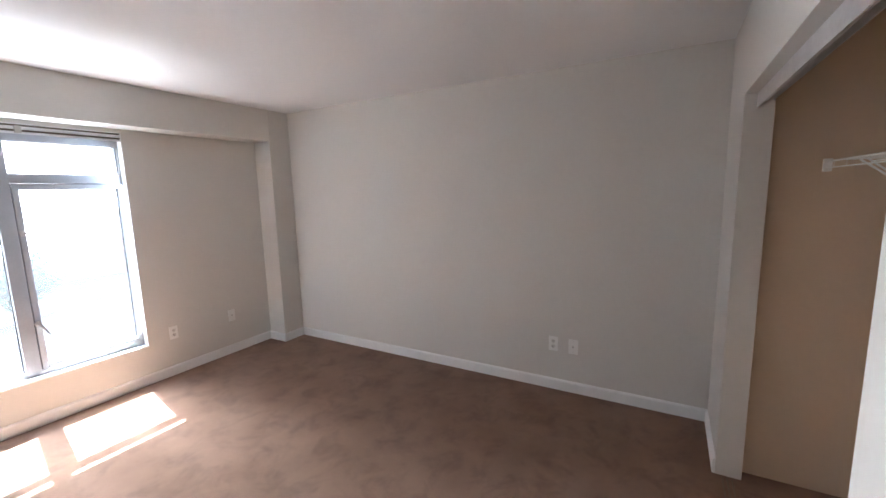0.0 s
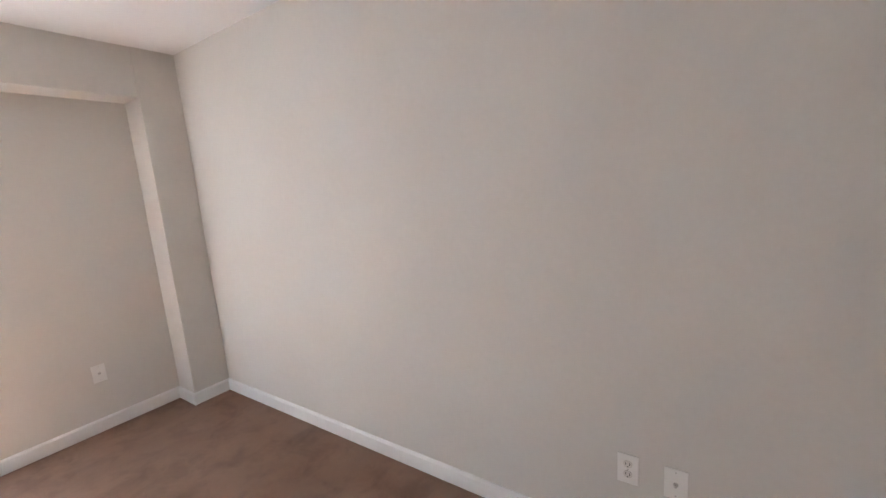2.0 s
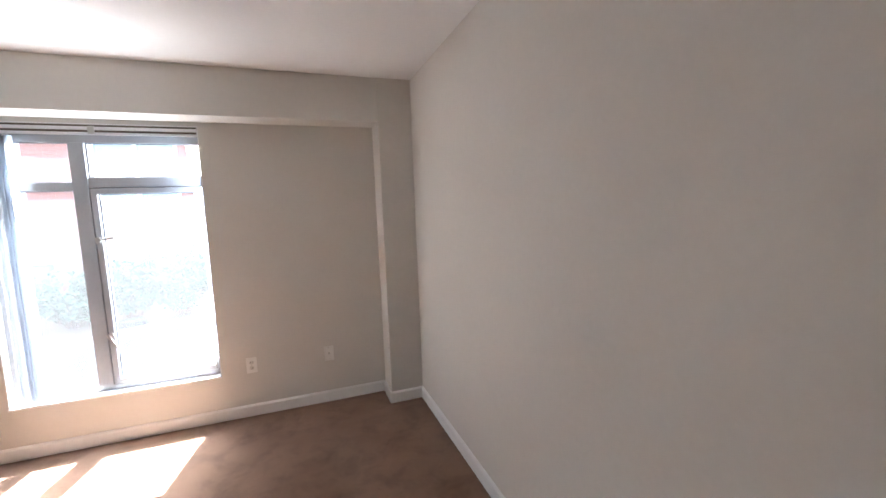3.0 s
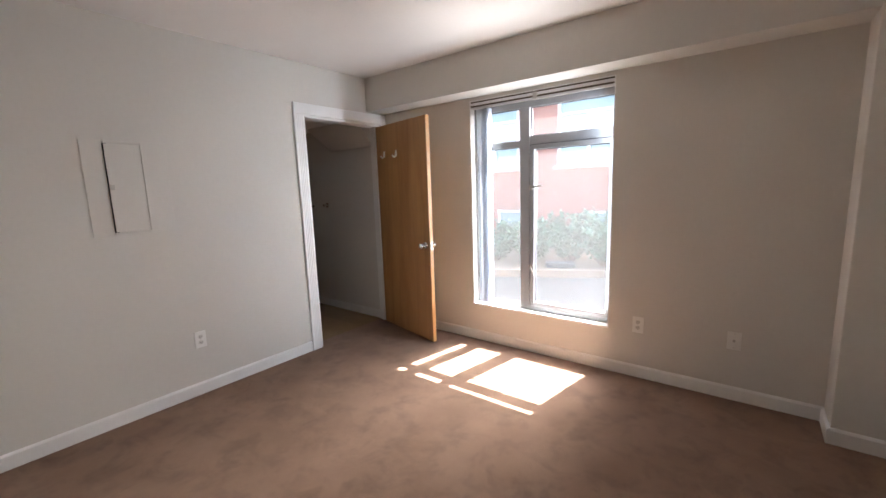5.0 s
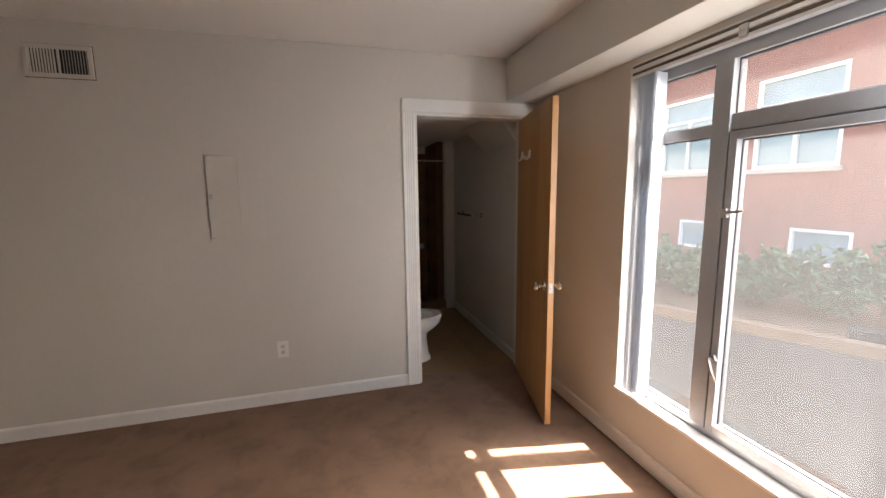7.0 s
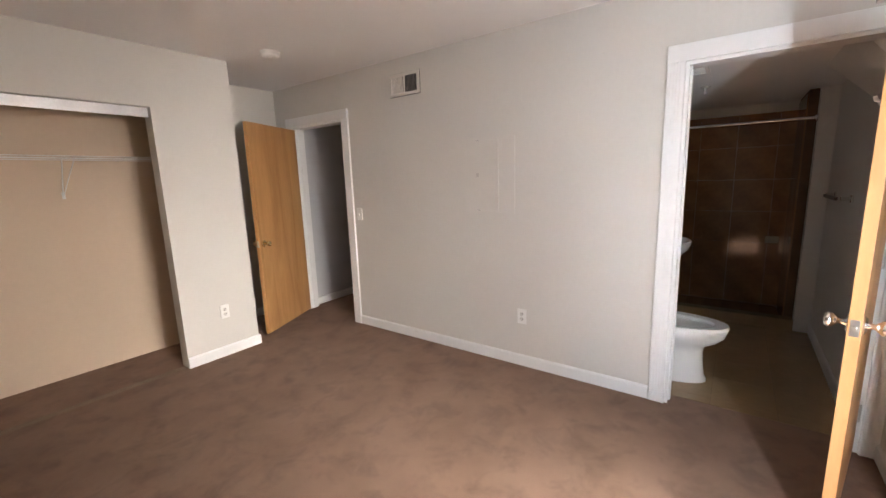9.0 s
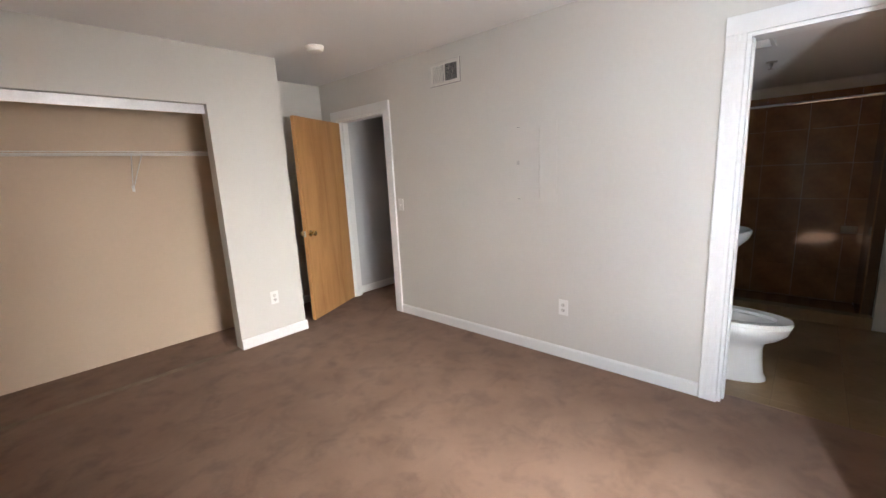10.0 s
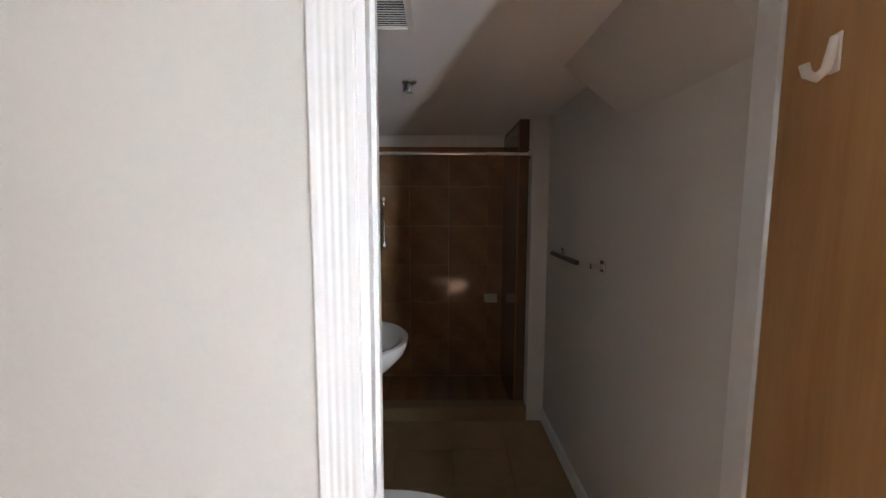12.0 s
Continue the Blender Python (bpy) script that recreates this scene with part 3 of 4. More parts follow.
# ---------------------------------------------------------------- plates on the walls
def plate(kind_name, label, category, place, turn, group):
    """A wall plate; local y points out of the wall."""
    root = thing(kind_name, label, category, place, turn, group)
    part("plate", boxes(((-0.036, 0, -0.058), (0.036, 0.006, 0.058)), bevel=0.0025), M_PLASTIC, root)
    if kind_name == "wall_outlet":
        for z in (0.02, -0.02):
            b = bmesh.new()
            loft(b, [[(0.0165 * math.cos(q) * (1 if abs(math.cos(q)) < 0.8 else 0.92), yy, z + 0.0145 * math.sin(q))
                      for q in [2 * math.pi * i / 16 for i in range(16)]] for yy in (0.005, 0.008)])
            r = part("receptacle", b, M_RECEPT, root)
            part("slot", boxes(((-0.008, 0.0078, z - 0.003), (-0.0055, 0.0086, z + 0.007)), ((0.0055, 0.0078, z - 0.002), (0.008, 0.0086, z + 0.006)),
                               ((-0.002, 0.0078, z - 0.011), (0.002, 0.0086, z - 0.007))), M_SLOT, r, "dark slots")
    elif kind_name == "cable_jack":
        part("jack", turned(bmesh.new(), [(0, 0), (0.008, 0), (0.008, 0.004), (0.0045, 0.005), (0.0045, 0.014), (0, 0.014)],
                            Matrix.Translation((0, 0.005, 0)) @ Matrix.Rotation(-math.pi / 2, 4, "X"), 12), M_NICKEL, root, "metal cable socket")
    else:
        part("toggle", boxes(((-0.005, 0.004, -0.012), (0.005, 0.016, 0.006)), bevel=0.002), M_PLASTIC, root)
    for z in ((0.0,) if kind_name == "wall_outlet" else (0.045, -0.045)):
        part("screw", turned(bmesh.new(), [(0, 0), (0.003, 0), (0.0022, 0.0012), (0, 0.0014)],
                             Matrix.Translation((0, 0.006, z)) @ Matrix.Rotation(-math.pi / 2, 4, "X"), 8), M_NICKEL, root)
    return root


OUT = ("wall_outlet", "white duplex outlet plate on a greige wall", "outlet")
plate(*OUT, (0.0005, -1.90, 0.393), -90, "wall outlets")
plate(*OUT, (2.412, -0.0005, 0.387), 180, "wall outlets")
plate(*OUT, (W - 0.0005, -3.066, 0.375), 90, "wall outlets")
plate(*OUT, (1.135, -D + 0.0005, 0.384), 0, "wall outlets")
plate("cable_jack", "white cable socket plate on the wall", "socket", (2.962, -0.0005, 0.388), 180, "cable sockets")
plate("cable_jack", "white cable socket plate on the wall", "socket", (W - 0.0005, -3.218, 0.372), 90, "cable sockets")
plate("light_switch", "white toggle light switch beside the hall door", "switch", (0.0005, -3.598, 1.118), -90, "")

# breaker panel, painted like the wall, its door a little ajar
panel = thing("breaker_panel", "wall-coloured breaker panel with its door slightly ajar", "electrical panel")
part("flange", boxes(((0.0005, -2.38, 1.165), (0.005, -2.278, 1.72)), ((0.0005, -2.094, 1.165), (0.005, -1.958, 1.72)),
                     ((0.0005, -2.278, 1.165), (0.005, -2.094, 1.182)), ((0.0005, -2.278, 1.705), (0.005, -2.094, 1.72)), bevel=0.001), M_PANEL, panel)
b = boxes(((0, -0.178, 1.186), (0.0035, 0.0, 1.701)), bevel=0.001)
b.transform(Matrix.Translation((0.004, -2.096, 0)) @ Matrix.Rotation(radians(2.5), 4, "Z"))
pdoor = part("panel_door", b, M_PANEL, panel)
part("latch", boxes(((0.0105, -2.270, 1.435), (0.0185, -2.249, 1.465)), bevel=0.002), M_NICKEL, pdoor, "small steel latch")
# raised bead added so that this edge shows a line of light
part("light_catch_bead", boxes(((0.004, -2.097, 1.186), (0.0125, -2.087, 1.701)), bevel=0.003), M_PANEL, panel)
# near-black strip painted as the shade under the ajar edge
part("gap_shade", boxes(((0.0003, -2.277, 1.183), (0.0012, -2.255, 1.704))), M_SLOT, panel, "dark strip painted as the shade behind the door edge")

# supply register high on the west wall
vent = thing("air_register", "white louvred air register with dark slots", "vent")
VY0, VY1, VZ0, VZ1 = -3.118, -2.793, 2.122, 2.3
# thin dark backing sheet in place of the duct's shaded depth
part("duct", boxes(((0.0005, VY0 + 0.02, VZ0 + 0.02), (0.002, VY1 - 0.02, VZ1 - 0.02))), M_DEPTH_SHADE, vent, "dark sheet painted as the unlit duct")
part("frame", boxes(((0.0005, VY0, VZ0), (0.012, VY1, VZ0 + 0.024)), ((0.0005, VY0, VZ1 - 0.024), (0.012, VY1, VZ1)),
                    ((0.0005, VY0, VZ0 + 0.024), (0.012, VY0 + 0.024, VZ1 - 0.024)), ((0.0005, VY1 - 0.024, VZ0 + 0.024), (0.012, VY1, VZ1 - 0.024)),
                    bevel=0.003), M_PANEL, vent)
# near-black rim painted as the shadow gap between frame and wall
part("gasket", boxes(((0.0004, VY0 - 0.003, VZ0 - 0.003), (0.0018, VY1 + 0.003, VZ0 + 0.01)), ((0.0004, VY0 - 0.003, VZ1 - 0.01), (0.0018, VY1 + 0.003, VZ1 + 0.003)),
                     ((0.0004, VY0 - 0.003, VZ0 + 0.01), (0.0018, VY0 + 0.01, VZ1 - 0.01)), ((0.0004, VY1 - 0.01, VZ0 + 0.01), (0.0018, VY1 + 0.003, VZ1 - 0.01))),
     M_SLOT, vent, "dark strip painted as the shadow gap round the frame")
part("divider", boxes(((0.002, -2.96, VZ0 + 0.02), (0.012, -2.95, VZ1 - 0.02)), bevel=0.001), M_PANEL, vent)
for k in range(20):
    y = VY0 + 0.031 + k * 0.0139
    if abs(y + 2.955) < 0.008:
        continue
    a = radians(-48 if y < -2.955 else 36)
    b = boxes(((-0.0043, -0.0005, VZ0 + 0.022), (0.0043, 0.0005, VZ1 - 0.022)))
    b.transform(Matrix.Translation((0.0068, y, 0)) @ Matrix.Rotation(a, 4, "Z"))
    part("slat", b, M_PANEL, vent)

detector = thing("smoke_detector", "round white smoke detector on the ceiling", "smoke detector", (0.775, -3.62, H))
b = bmesh.new()
turned(b, [(0, -0.001), (0.072, -0.001), (0.072, -0.012), (0.066, -0.015), (0.064, -0.03), (0.056, -0.038), (0.03, -0.041), (0, -0.041)], seg=32)
part("housing", b, M_PLASTIC, detector, smooth=40)
b = bmesh.new()
turned(b, [(0, -0.040), (0.016, -0.040), (0.014, -0.044), (0, -0.044)], seg=16)
part("test_button", b, M_PLASTIC, detector)


# adhesive hooks on the bathroom door
def hook(u, z):
    root = thing("adhesive_hook", "white plastic adhesive hook on the oak door", "hook", group="hooks on the door")
    root.matrix_world = bath_door.matrix_world @ Matrix.Translation((u, -0.0182, z))
    b = bmesh.new()
    pad = boxes(((-0.011, -0.004, -0.03), (0.011, 0, 0.03)), bevel=0.002)
    part("pad", pad, M_PLASTIC, root)
    part("prong", tube(b, [(0, -0.004, 0.024), (0, -0.008, 0.0), (0, -0.013, -0.024), (0, -0.025, -0.036), (0, -0.038, -0.030), (0, -0.043, -0.014)],
                       0.0075, 10), M_PLASTIC, root, smooth=60)
    return root


hook(0.15, 1.715)
hook(0.36, 1.71)

# ---------------------------------------------------------------- closet
track = thing("closet_door_track", "pale metal sliding door track under the closet header", "track")
part("fascia", boxes(((CX0 + 0.001, -D - 0.055, 1.937), (CX1 - 0.001, -D - 0.05, CH - 0.001)), bevel=0.001), M_TRACK, track, "pale metal fascia")
part("channel", boxes(((CX0 + 0.001, -D - 0.115, CH - 0.012), (CX1 - 0.001, -D - 0.055, CH - 0.001)),
                      ((CX0 + 0.001, -D - 0.088, 1.965), (CX1 - 0.001, -D - 0.085, CH - 0.012)),
                      ((CX0 + 0.001, -D - 0.115, 1.965), (CX1 - 0.001, -D - 0.112, CH - 0.012))), M_TRACK, track)
guide = thing("floor_track", "thin dull brown track on the closet threshold", "track")
for k in range(3):
    part("rail", boxes(((CX0 + 0.01, -D - 0.03 - 0.022 * k, 0.0), (CX1 - 0.01, -D - 0.036 - 0.022 * k, 0.005)), bevel=0.002), M_OLDTRACK, guide)

shelf = thing("wire_shelf", "white coated wire closet shelf with brackets", "shelf")
SZ, SYF, SYB = 1.672, -4.44, -4.752
for k, (y, z) in enumerate(((SYF, SZ), (SYF, SZ - 0.028), (SYB, SZ), ((SYF + SYB) / 2, SZ - 0.004))):
    part("rail", tube(bmesh.new(), [(ALC_X + 0.14, y, z), (3.15, y, z)], 0.003, 8), M_PLASTIC, shelf)
b = bmesh.new()
for k in range(82):
    x = ALC_X + 0.15 + k * 0.0259
    tube(b, [(x, SYB, SZ + 0.004), (x, SYF, SZ + 0.005)] + ([(x, SYF + 0.004, SZ - 0.028)] if k % 6 == 0 else []), 0.0013, 5)
tagged(part("deck_wires", b, M_PLASTIC, shelf), kind="stuff")
for x in (1.88, 2.72):
    part("bracket", tube(tube(bmesh.new(), [(x - 0.035, SYF, SZ - 0.01), (x - 0.018, -4.6, SZ - 0.14), (x - 0.003, SYB, SZ - 0.27)], 0.0035, 8),
                         [(x + 0.035, SYF, SZ - 0.01), (x + 0.018, -4.6, SZ - 0.14), (x + 0.003, SYB, SZ - 0.27)], 0.0035, 8), M_PLASTIC, shelf)
    part("wall_clip", boxes(((x - 0.01, -4.7595, SZ - 0.3), (x + 0.01, SYB, SZ - 0.25)), bevel=0.002), M_PLASTIC, shelf)
for x in (ALC_X + 0.131, 3.139):
    part("end_bracket", boxes(((x, SYF - 0.02, SZ - 0.045), (x + 0.02, SYF + 0.012, SZ + 0.015)), bevel=0.003), M_PLASTIC, shelf)

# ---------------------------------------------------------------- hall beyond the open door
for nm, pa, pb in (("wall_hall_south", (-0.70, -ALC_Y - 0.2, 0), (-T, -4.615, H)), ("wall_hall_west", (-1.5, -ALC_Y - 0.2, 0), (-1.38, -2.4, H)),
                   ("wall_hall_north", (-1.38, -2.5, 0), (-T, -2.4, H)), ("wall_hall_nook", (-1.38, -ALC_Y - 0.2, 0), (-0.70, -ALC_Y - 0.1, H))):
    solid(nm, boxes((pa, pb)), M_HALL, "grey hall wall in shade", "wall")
solid("ceiling_hall", boxes(((-1.5, -ALC_Y - 0.2, H), (-T, -2.4, H + 0.1))), M_CEIL, "white hall ceiling", "ceiling")
baseboard((-0.70, -4.615), (-T - 0.006, -4.615), (0, 1))
baseboard((-1.38, -4.9), (-1.38, -2.5), (1, 0))

# ---------------------------------------------------------------- bathroom
SHX, SHR = -1.86, -0.235   # shower front, shower side wall
BN = -0.06                 # north wall of the bathroom
solid("wall_bath_north", boxes(((BATH_W - T, BN, -0.1), (-T, T, BATH_H + 0.4)), ((SHX - 0.1, -0.172, 0), (SHX, BN, BATH_H))), M_BATHWALL,
      "grey painted bathroom wall with a narrow pier", "wall")
solid("wall_bath_south", boxes(((BATH_W - T, BATH_S - T, -0.1), (-T, BATH_S, BATH_H + 0.4))), M_BATHWALL, "grey painted bathroom wall", "wall")
solid("wall_bath_west", boxes(((BATH_W - T, BATH_S, -0.1), (BATH_W, BN, BATH_H + 0.4))), M_BATHWALL, "wall behind the shower", "wall")
solid("wall_shower_side", boxes(((BATH_W, SHR, 0), (SHX - 0.1, BN, BATH_H))), M_GROUT, "grouted shower side wall", "wall")
solid("ceiling_bath", boxes(((BATH_W, BATH_S, BATH_H), (-T, BN, BATH_H + 0.1))), M_CEIL, "low white bathroom ceiling", "ceiling")
b = bmesh.new()
loft(b, [[(-T, BN, 1.82), (-T, BN, BATH_H + 0.002), (-T, BN - 0.2, BATH_H + 0.002)], [(-0.80, BN, 1.82), (-0.80, BN, BATH_H + 0.002), (-0.95, BN - 0.2, BATH_H + 0.002)],
         [(-1.10, BN, BATH_H), (-1.10, BN, BATH_H + 0.002), (-1.12, BN - 0.02, BATH_H + 0.002)]])
solid("sloped_bulkhead", b, M_BATHWALL, "sloped grey boxed bulkhead under the bathroom ceiling", "bulkhead")
baseboard((SHX, BN), (-T - 0.006, BN), (0, -1))
baseboard((SHX + 0.02, BATH_S), (-T - 0.006, BATH_S), (0, 1))
bath_floor = solid("floor_bath", boxes(((BATH_W, BATH_S, -0.12), (-T - 0.001, BN, -0.008))), M_GROUT, "beige glossy tiled bathroom floor", "tile floor")
curb = thing("shower_curb", "low beige tiled shower curb", "curb")
part("curb_body", boxes(((SHX - 0.11, BATH_S + 0.001, -0.006), (SHX + 0.004, -0.173, 0.097)), bevel=0.004), M_TILE_FLOOR, curb)

rod = thing("shower_rod", "straight chrome shower curtain rod", "curtain rod")
part("bar", tube(bmesh.new(), [(SHX - 0.05, BATH_S + 0.01, 1.825), (SHX - 0.05, -0.182, 1.825)], 0.0125, 14), M_CHROME, rod, smooth=60)
for y, s in ((-0.173, 1), (BATH_S + 0.001, -1)):
    part("flange", turned(bmesh.new(), [(0, 0), (0.03, 0), (0.028, 0.01), (0.016, 0.02), (0, 0.02)],
                          Matrix.Translation((SHX - 0.05, y, 1.825)) @ Matrix.Rotation(s * math.pi / 2, 4, "X"), 18), M_CHROME, rod, smooth=40)

towel = thing("towel_bar", "square nickel towel bar loose from one post", "towel bar")
for x in (-1.50, -0.93):
    part("post", boxes(((x - 0.022, BN - 0.012, 1.195), (x + 0.022, BN - 0.0005, 1.245)), ((x - 0.012, BN - 0.06, 1.208), (x + 0.012, BN - 0.012, 1.232)), bevel=0.002),
         M_CHROME, towel)
part("bar", boxes(((-1.55, BN - 0.064, 1.198), (-1.12, BN - 0.044, 1.220)), bevel=0.002), M_BRONZE, towel, "dark metal bar")

sprinkler = thing("sprinkler_head", "small metal fire sprinkler under the bathroom ceiling", "sprinkler", (-1.17, -0.92, BATH_H))
part("escutcheon", turned(bmesh.new(), [(0, 0), (0.035, 0), (0.033, -0.006), (0.014, -0.010), (0, -0.010)]), M_NICKEL, sprinkler, smooth=40)
part("head", turned(bmesh.new(), [(0, -0.01), (0.011, -0.01), (0.009, -0.03), (0.005, -0.034), (0.005, -0.046), (0.018, -0.048), (0.018, -0.051), (0, -0.051)], seg=14),
     M_NICKEL, sprinkler)

fan = thing("exhaust_fan", "square slatted exhaust fan grille on the ceiling", "exhaust fan")
FX, FY = -0.47, -0.985
part("frame", boxes(((FX - 0.125, FY - 0.125, BATH_H - 0.014), (FX + 0.125, FY - 0.105, BATH_H)), ((FX - 0.125, FY + 0.105, BATH_H - 0.014), (FX + 0.125, FY + 0.125, BATH_H)),
                    ((FX - 0.125, FY - 0.105, BATH_H - 0.014), (FX - 0.105, FY + 0.105, BATH_H)), ((FX + 0.105, FY - 0.105, BATH_H - 0.014), (FX + 0.125, FY + 0.105, BATH_H)),
                    bevel=0.003), M_PLASTIC, fan)
# thin dark sheet in place of the shaded depth above the slats
part("opening", boxes(((FX - 0.105, FY - 0.105, BATH_H - 0.003), (FX + 0.105, FY + 0.105, BATH_H - 0.0005))), M_DEPTH_SHADE, fan, "dark sheet painted as the unlit fan opening")
for k in range(14):
    x = FX - 0.097 + k * 0.015
    b = boxes(((-0.0045, FY - 0.105, -0.001), (0.0045, FY + 0.105, 0.001)))
    b.transform(Matrix.Translation((x, 0, BATH_H - 0.009)) @ Matrix.Rotation(radians(25), 4, "Y"))
    part("slat", b, M_PLASTIC, fan)


def oval(cx, cy, a, front, back, z, seg=28, egg=0.0):
    """An egg-shaped ring, long towards +y."""
    pts = []
    for i in range(seg):
        q = 2 * math.pi * i / seg
        s = math.sin(q)
        pts.append((cx + a * math.cos(q) * (1 - egg * max(s, 0)), cy + (front if s > 0 else back) * s, z))
    return pts


toilet = thing("toilet", "white porcelain toilet with an open seat", "toilet", (-0.45, -1.0, 0))
b = bmesh.new()
loft(b, [oval(0, -0.02, 0.128, 0.285, 0.24, 0.0), oval(0, -0.02, 0.125, 0.282, 0.235, 0.02), oval(0, -0.02, 0.113, 0.268, 0.22, 0.045),
         oval(0, -0.02, 0.108, 0.258, 0.21, 0.12), oval(0, -0.02, 0.108, 0.252, 0.21, 0.21), oval(0, -0.02, 0.122, 0.262, 0.21, 0.25),
         oval(0, 0, 0.155, 0.305, 0.22, 0.285), oval(0, 0.01, 0.176, 0.342, 0.24, 0.33),
         oval(0, 0.01, 0.183, 0.355, 0.25, 0.375), oval(0, 0.01, 0.175, 0.345, 0.24, 0.385), oval(0, 0.03, 0.125, 0.26, 0.15, 0.383),
         oval(0, 0.02, 0.11, 0.22, 0.13, 0.30), oval(0, 0.0, 0.06, 0.11, 0.08, 0.22)])
part("bowl", b, M_PORCELAIN, toilet, smooth=50)
b = bmesh.new()
o0, o1 = oval(0, 0.012, 0.186, 0.358, 0.22, 0.389, 32), oval(0, 0.03, 0.118, 0.255, 0.14, 0.389, 32)
o2, o3 = oval(0, 0.03, 0.122, 0.26, 0.145, 0.408, 32), oval(0, 0.012, 0.182, 0.353, 0.215, 0.410, 32)
loft(b, [o0, o3, o2, o1, o0], cap=False)
bmesh.ops.remove_doubles(b, verts=b.verts, dist=0.0005)
part("seat", b, M_PORCELAIN, toilet, "white glossy seat ring", smooth=50)
part("tank", boxes(((-0.2, -0.345, 0.39), (0.2, -0.185, 0.74)), bevel=0.02), M_PORCELAIN, toilet, smooth=40)
part("tank_lid", boxes(((-0.21, -0.355, 0.742), (0.21, -0.175, 0.775)), bevel=0.01), M_PORCELAIN, toilet, smooth=40)
part("lid", boxes(((-0.175, -0.18, 0.41), (0.175, -0.155, 0.79)), bevel=0.01), M_PORCELAIN, toilet, smooth=40)
part("flush_lever", boxes(((-0.17, -0.183, 0.68), (-0.11, -0.170, 0.695)), bevel=0.003), M_CHROME, toilet)

sink = thing("pedestal_sink", "white porcelain pedestal sink with rounded bowl", "sink", (-1.0, -1.15, 0))
b = bmesh.new()
loft(b, [oval(0, 0, 0.10, 0.10, 0.12, 0.70), oval(0, 0, 0.20, 0.16, 0.19, 0.76), oval(0, 0, 0.26, 0.215, 0.205, 0.82), oval(0, 0, 0.275, 0.228, 0.208, 0.855),
         oval(0, 0, 0.275, 0.23, 0.208, 0.878), oval(0, 0, 0.265, 0.22, 0.2, 0.885), oval(0, 0.03, 0.215, 0.165, 0.13, 0.876), oval(0, 0.03, 0.17, 0.12, 0.1, 0.80),
         oval(0, 0.03, 0.06, 0.05, 0.05, 0.765)])
part("basin", b, M_PORCELAIN, sink, smooth=50)
b = bmesh.new()
loft(b, [oval(0, -0.04, 0.12, 0.11, 0.13, 0.0), oval(0, -0.04, 0.11, 0.10, 0.12, 0.05), oval(0, -0.04, 0.075, 0.07, 0.09, 0.25), oval(0, -0.04, 0.08, 0.075, 0.095, 0.55),
         oval(0, -0.03, 0.10, 0.10, 0.12, 0.705)])
part("pedestal", b, M_PORCELAIN, sink, smooth=50)
b = tube(bmesh.new(), [(0, -0.165, 0.88), (0, -0.165, 0.96), (0, -0.13, 0.985), (0, -0.06, 0.97), (0, -0.05, 0.955)], 0.011, 12)
part("faucet", b, M_CHROME, sink, smooth=60)

soap = thing("soap_dish", "tan ceramic soap dish on the shower tile", "soap dish", (BATH_W + 0.012, -0.34, 0.71), -90)
part("dish", boxes(((-0.055, 0.0, -0.035), (0.055, 0.012, 0.035)), ((-0.05, 0.012, -0.03), (0.05, 0.06, -0.015)), ((-0.05, 0.052, -0.015), (0.05, 0.06, 0.002)),
                   bevel=0.004), M_DISH, soap, smooth=40)
shower = thing("hand_shower", "chrome hand shower on a short wall bar", "shower")
part("slide_bar", tube(bmesh.new(), [(BATH_W + 0.05, -1.23, 1.15), (BATH_W + 0.05, -1.23, 1.55)], 0.01, 10), M_CHROME, shower, smooth=60)
for z in (1.16, 1.54):
    part("bar_mount", boxes(((BATH_W + 0.011, -1.243, z - 0.013), (BATH_W + 0.062, -1.217, z + 0.013)), bevel=0.003), M_CHROME, shower)
part("spray_head", turned(bmesh.new(), [(0, 0), (0.012, 0), (0.012, 0.09), (0.03, 0.12), (0.034, 0.135), (0, 0.14)],
                          Matrix.Translation((BATH_W + 0.075, -1.23, 1.36)) @ Matrix.Rotation(radians(25), 4, "Y")), M_CHROME, shower, smooth=40)

# ---------------------------------------------------------------- outside the window
GZ = -0.16
solid("ground", boxes(((-40, 0.2, GZ - 0.2), (40, 60, GZ))), M_ASPHALT, "worn grey asphalt driveway outside the window", "driveway")
KY, KS = 3.08, 0.5   # the kerb's line: y at x = 0 and its slant


def strip(bm, x0, x1, d0, d1, z0, z1, back=None):
    """A slanting block along the kerb's line, d0 to d1 behind it (or up to the straight line y = back)."""
    ring = [[(x, KY + KS * x + d0, z0), (x, KY + KS * x + d0, z1), (x, back or KY + KS * x + d1, z1), (x, back or KY + KS * x + d1, z0)]
            for x in [x0 + (x1 - x0) * k / 12 for k in range(13)]]
    return loft(bm, ring)


kerb_bm = strip(bmesh.new(), -4.5, 7.0, 0.0, 0.15, GZ - 0.002, GZ + 0.12)
bmesh.ops.bevel(kerb_bm, geom=[e for e in kerb_bm.edges if min(v.co.z for v in e.verts) > GZ + 0.1 and len({round(v.co.x, 3) for v in e.verts}) == 2],
                offset=0.015, segments=2, affect="EDGES")
solid("kerb", kerb_bm, M_KERB, "tan kerb edging the planting bed", "kerb")
solid("planting_bed", strip(bmesh.new(), -4.5, 7.0, 0.151, 0, GZ, GZ + 0.08, back=7.0), M_SOIL, "mulched planting bed", "soil")

block = thing("stone_block", "low dark grey stone block in the planting bed", "stone", (0.42, 3.62, GZ + 0.08), 26)
part("block", boxes(((-0.24, -0.12, 0), (0.24, 0.12, 0.13)), bevel=0.02), M_BLOCK, block)

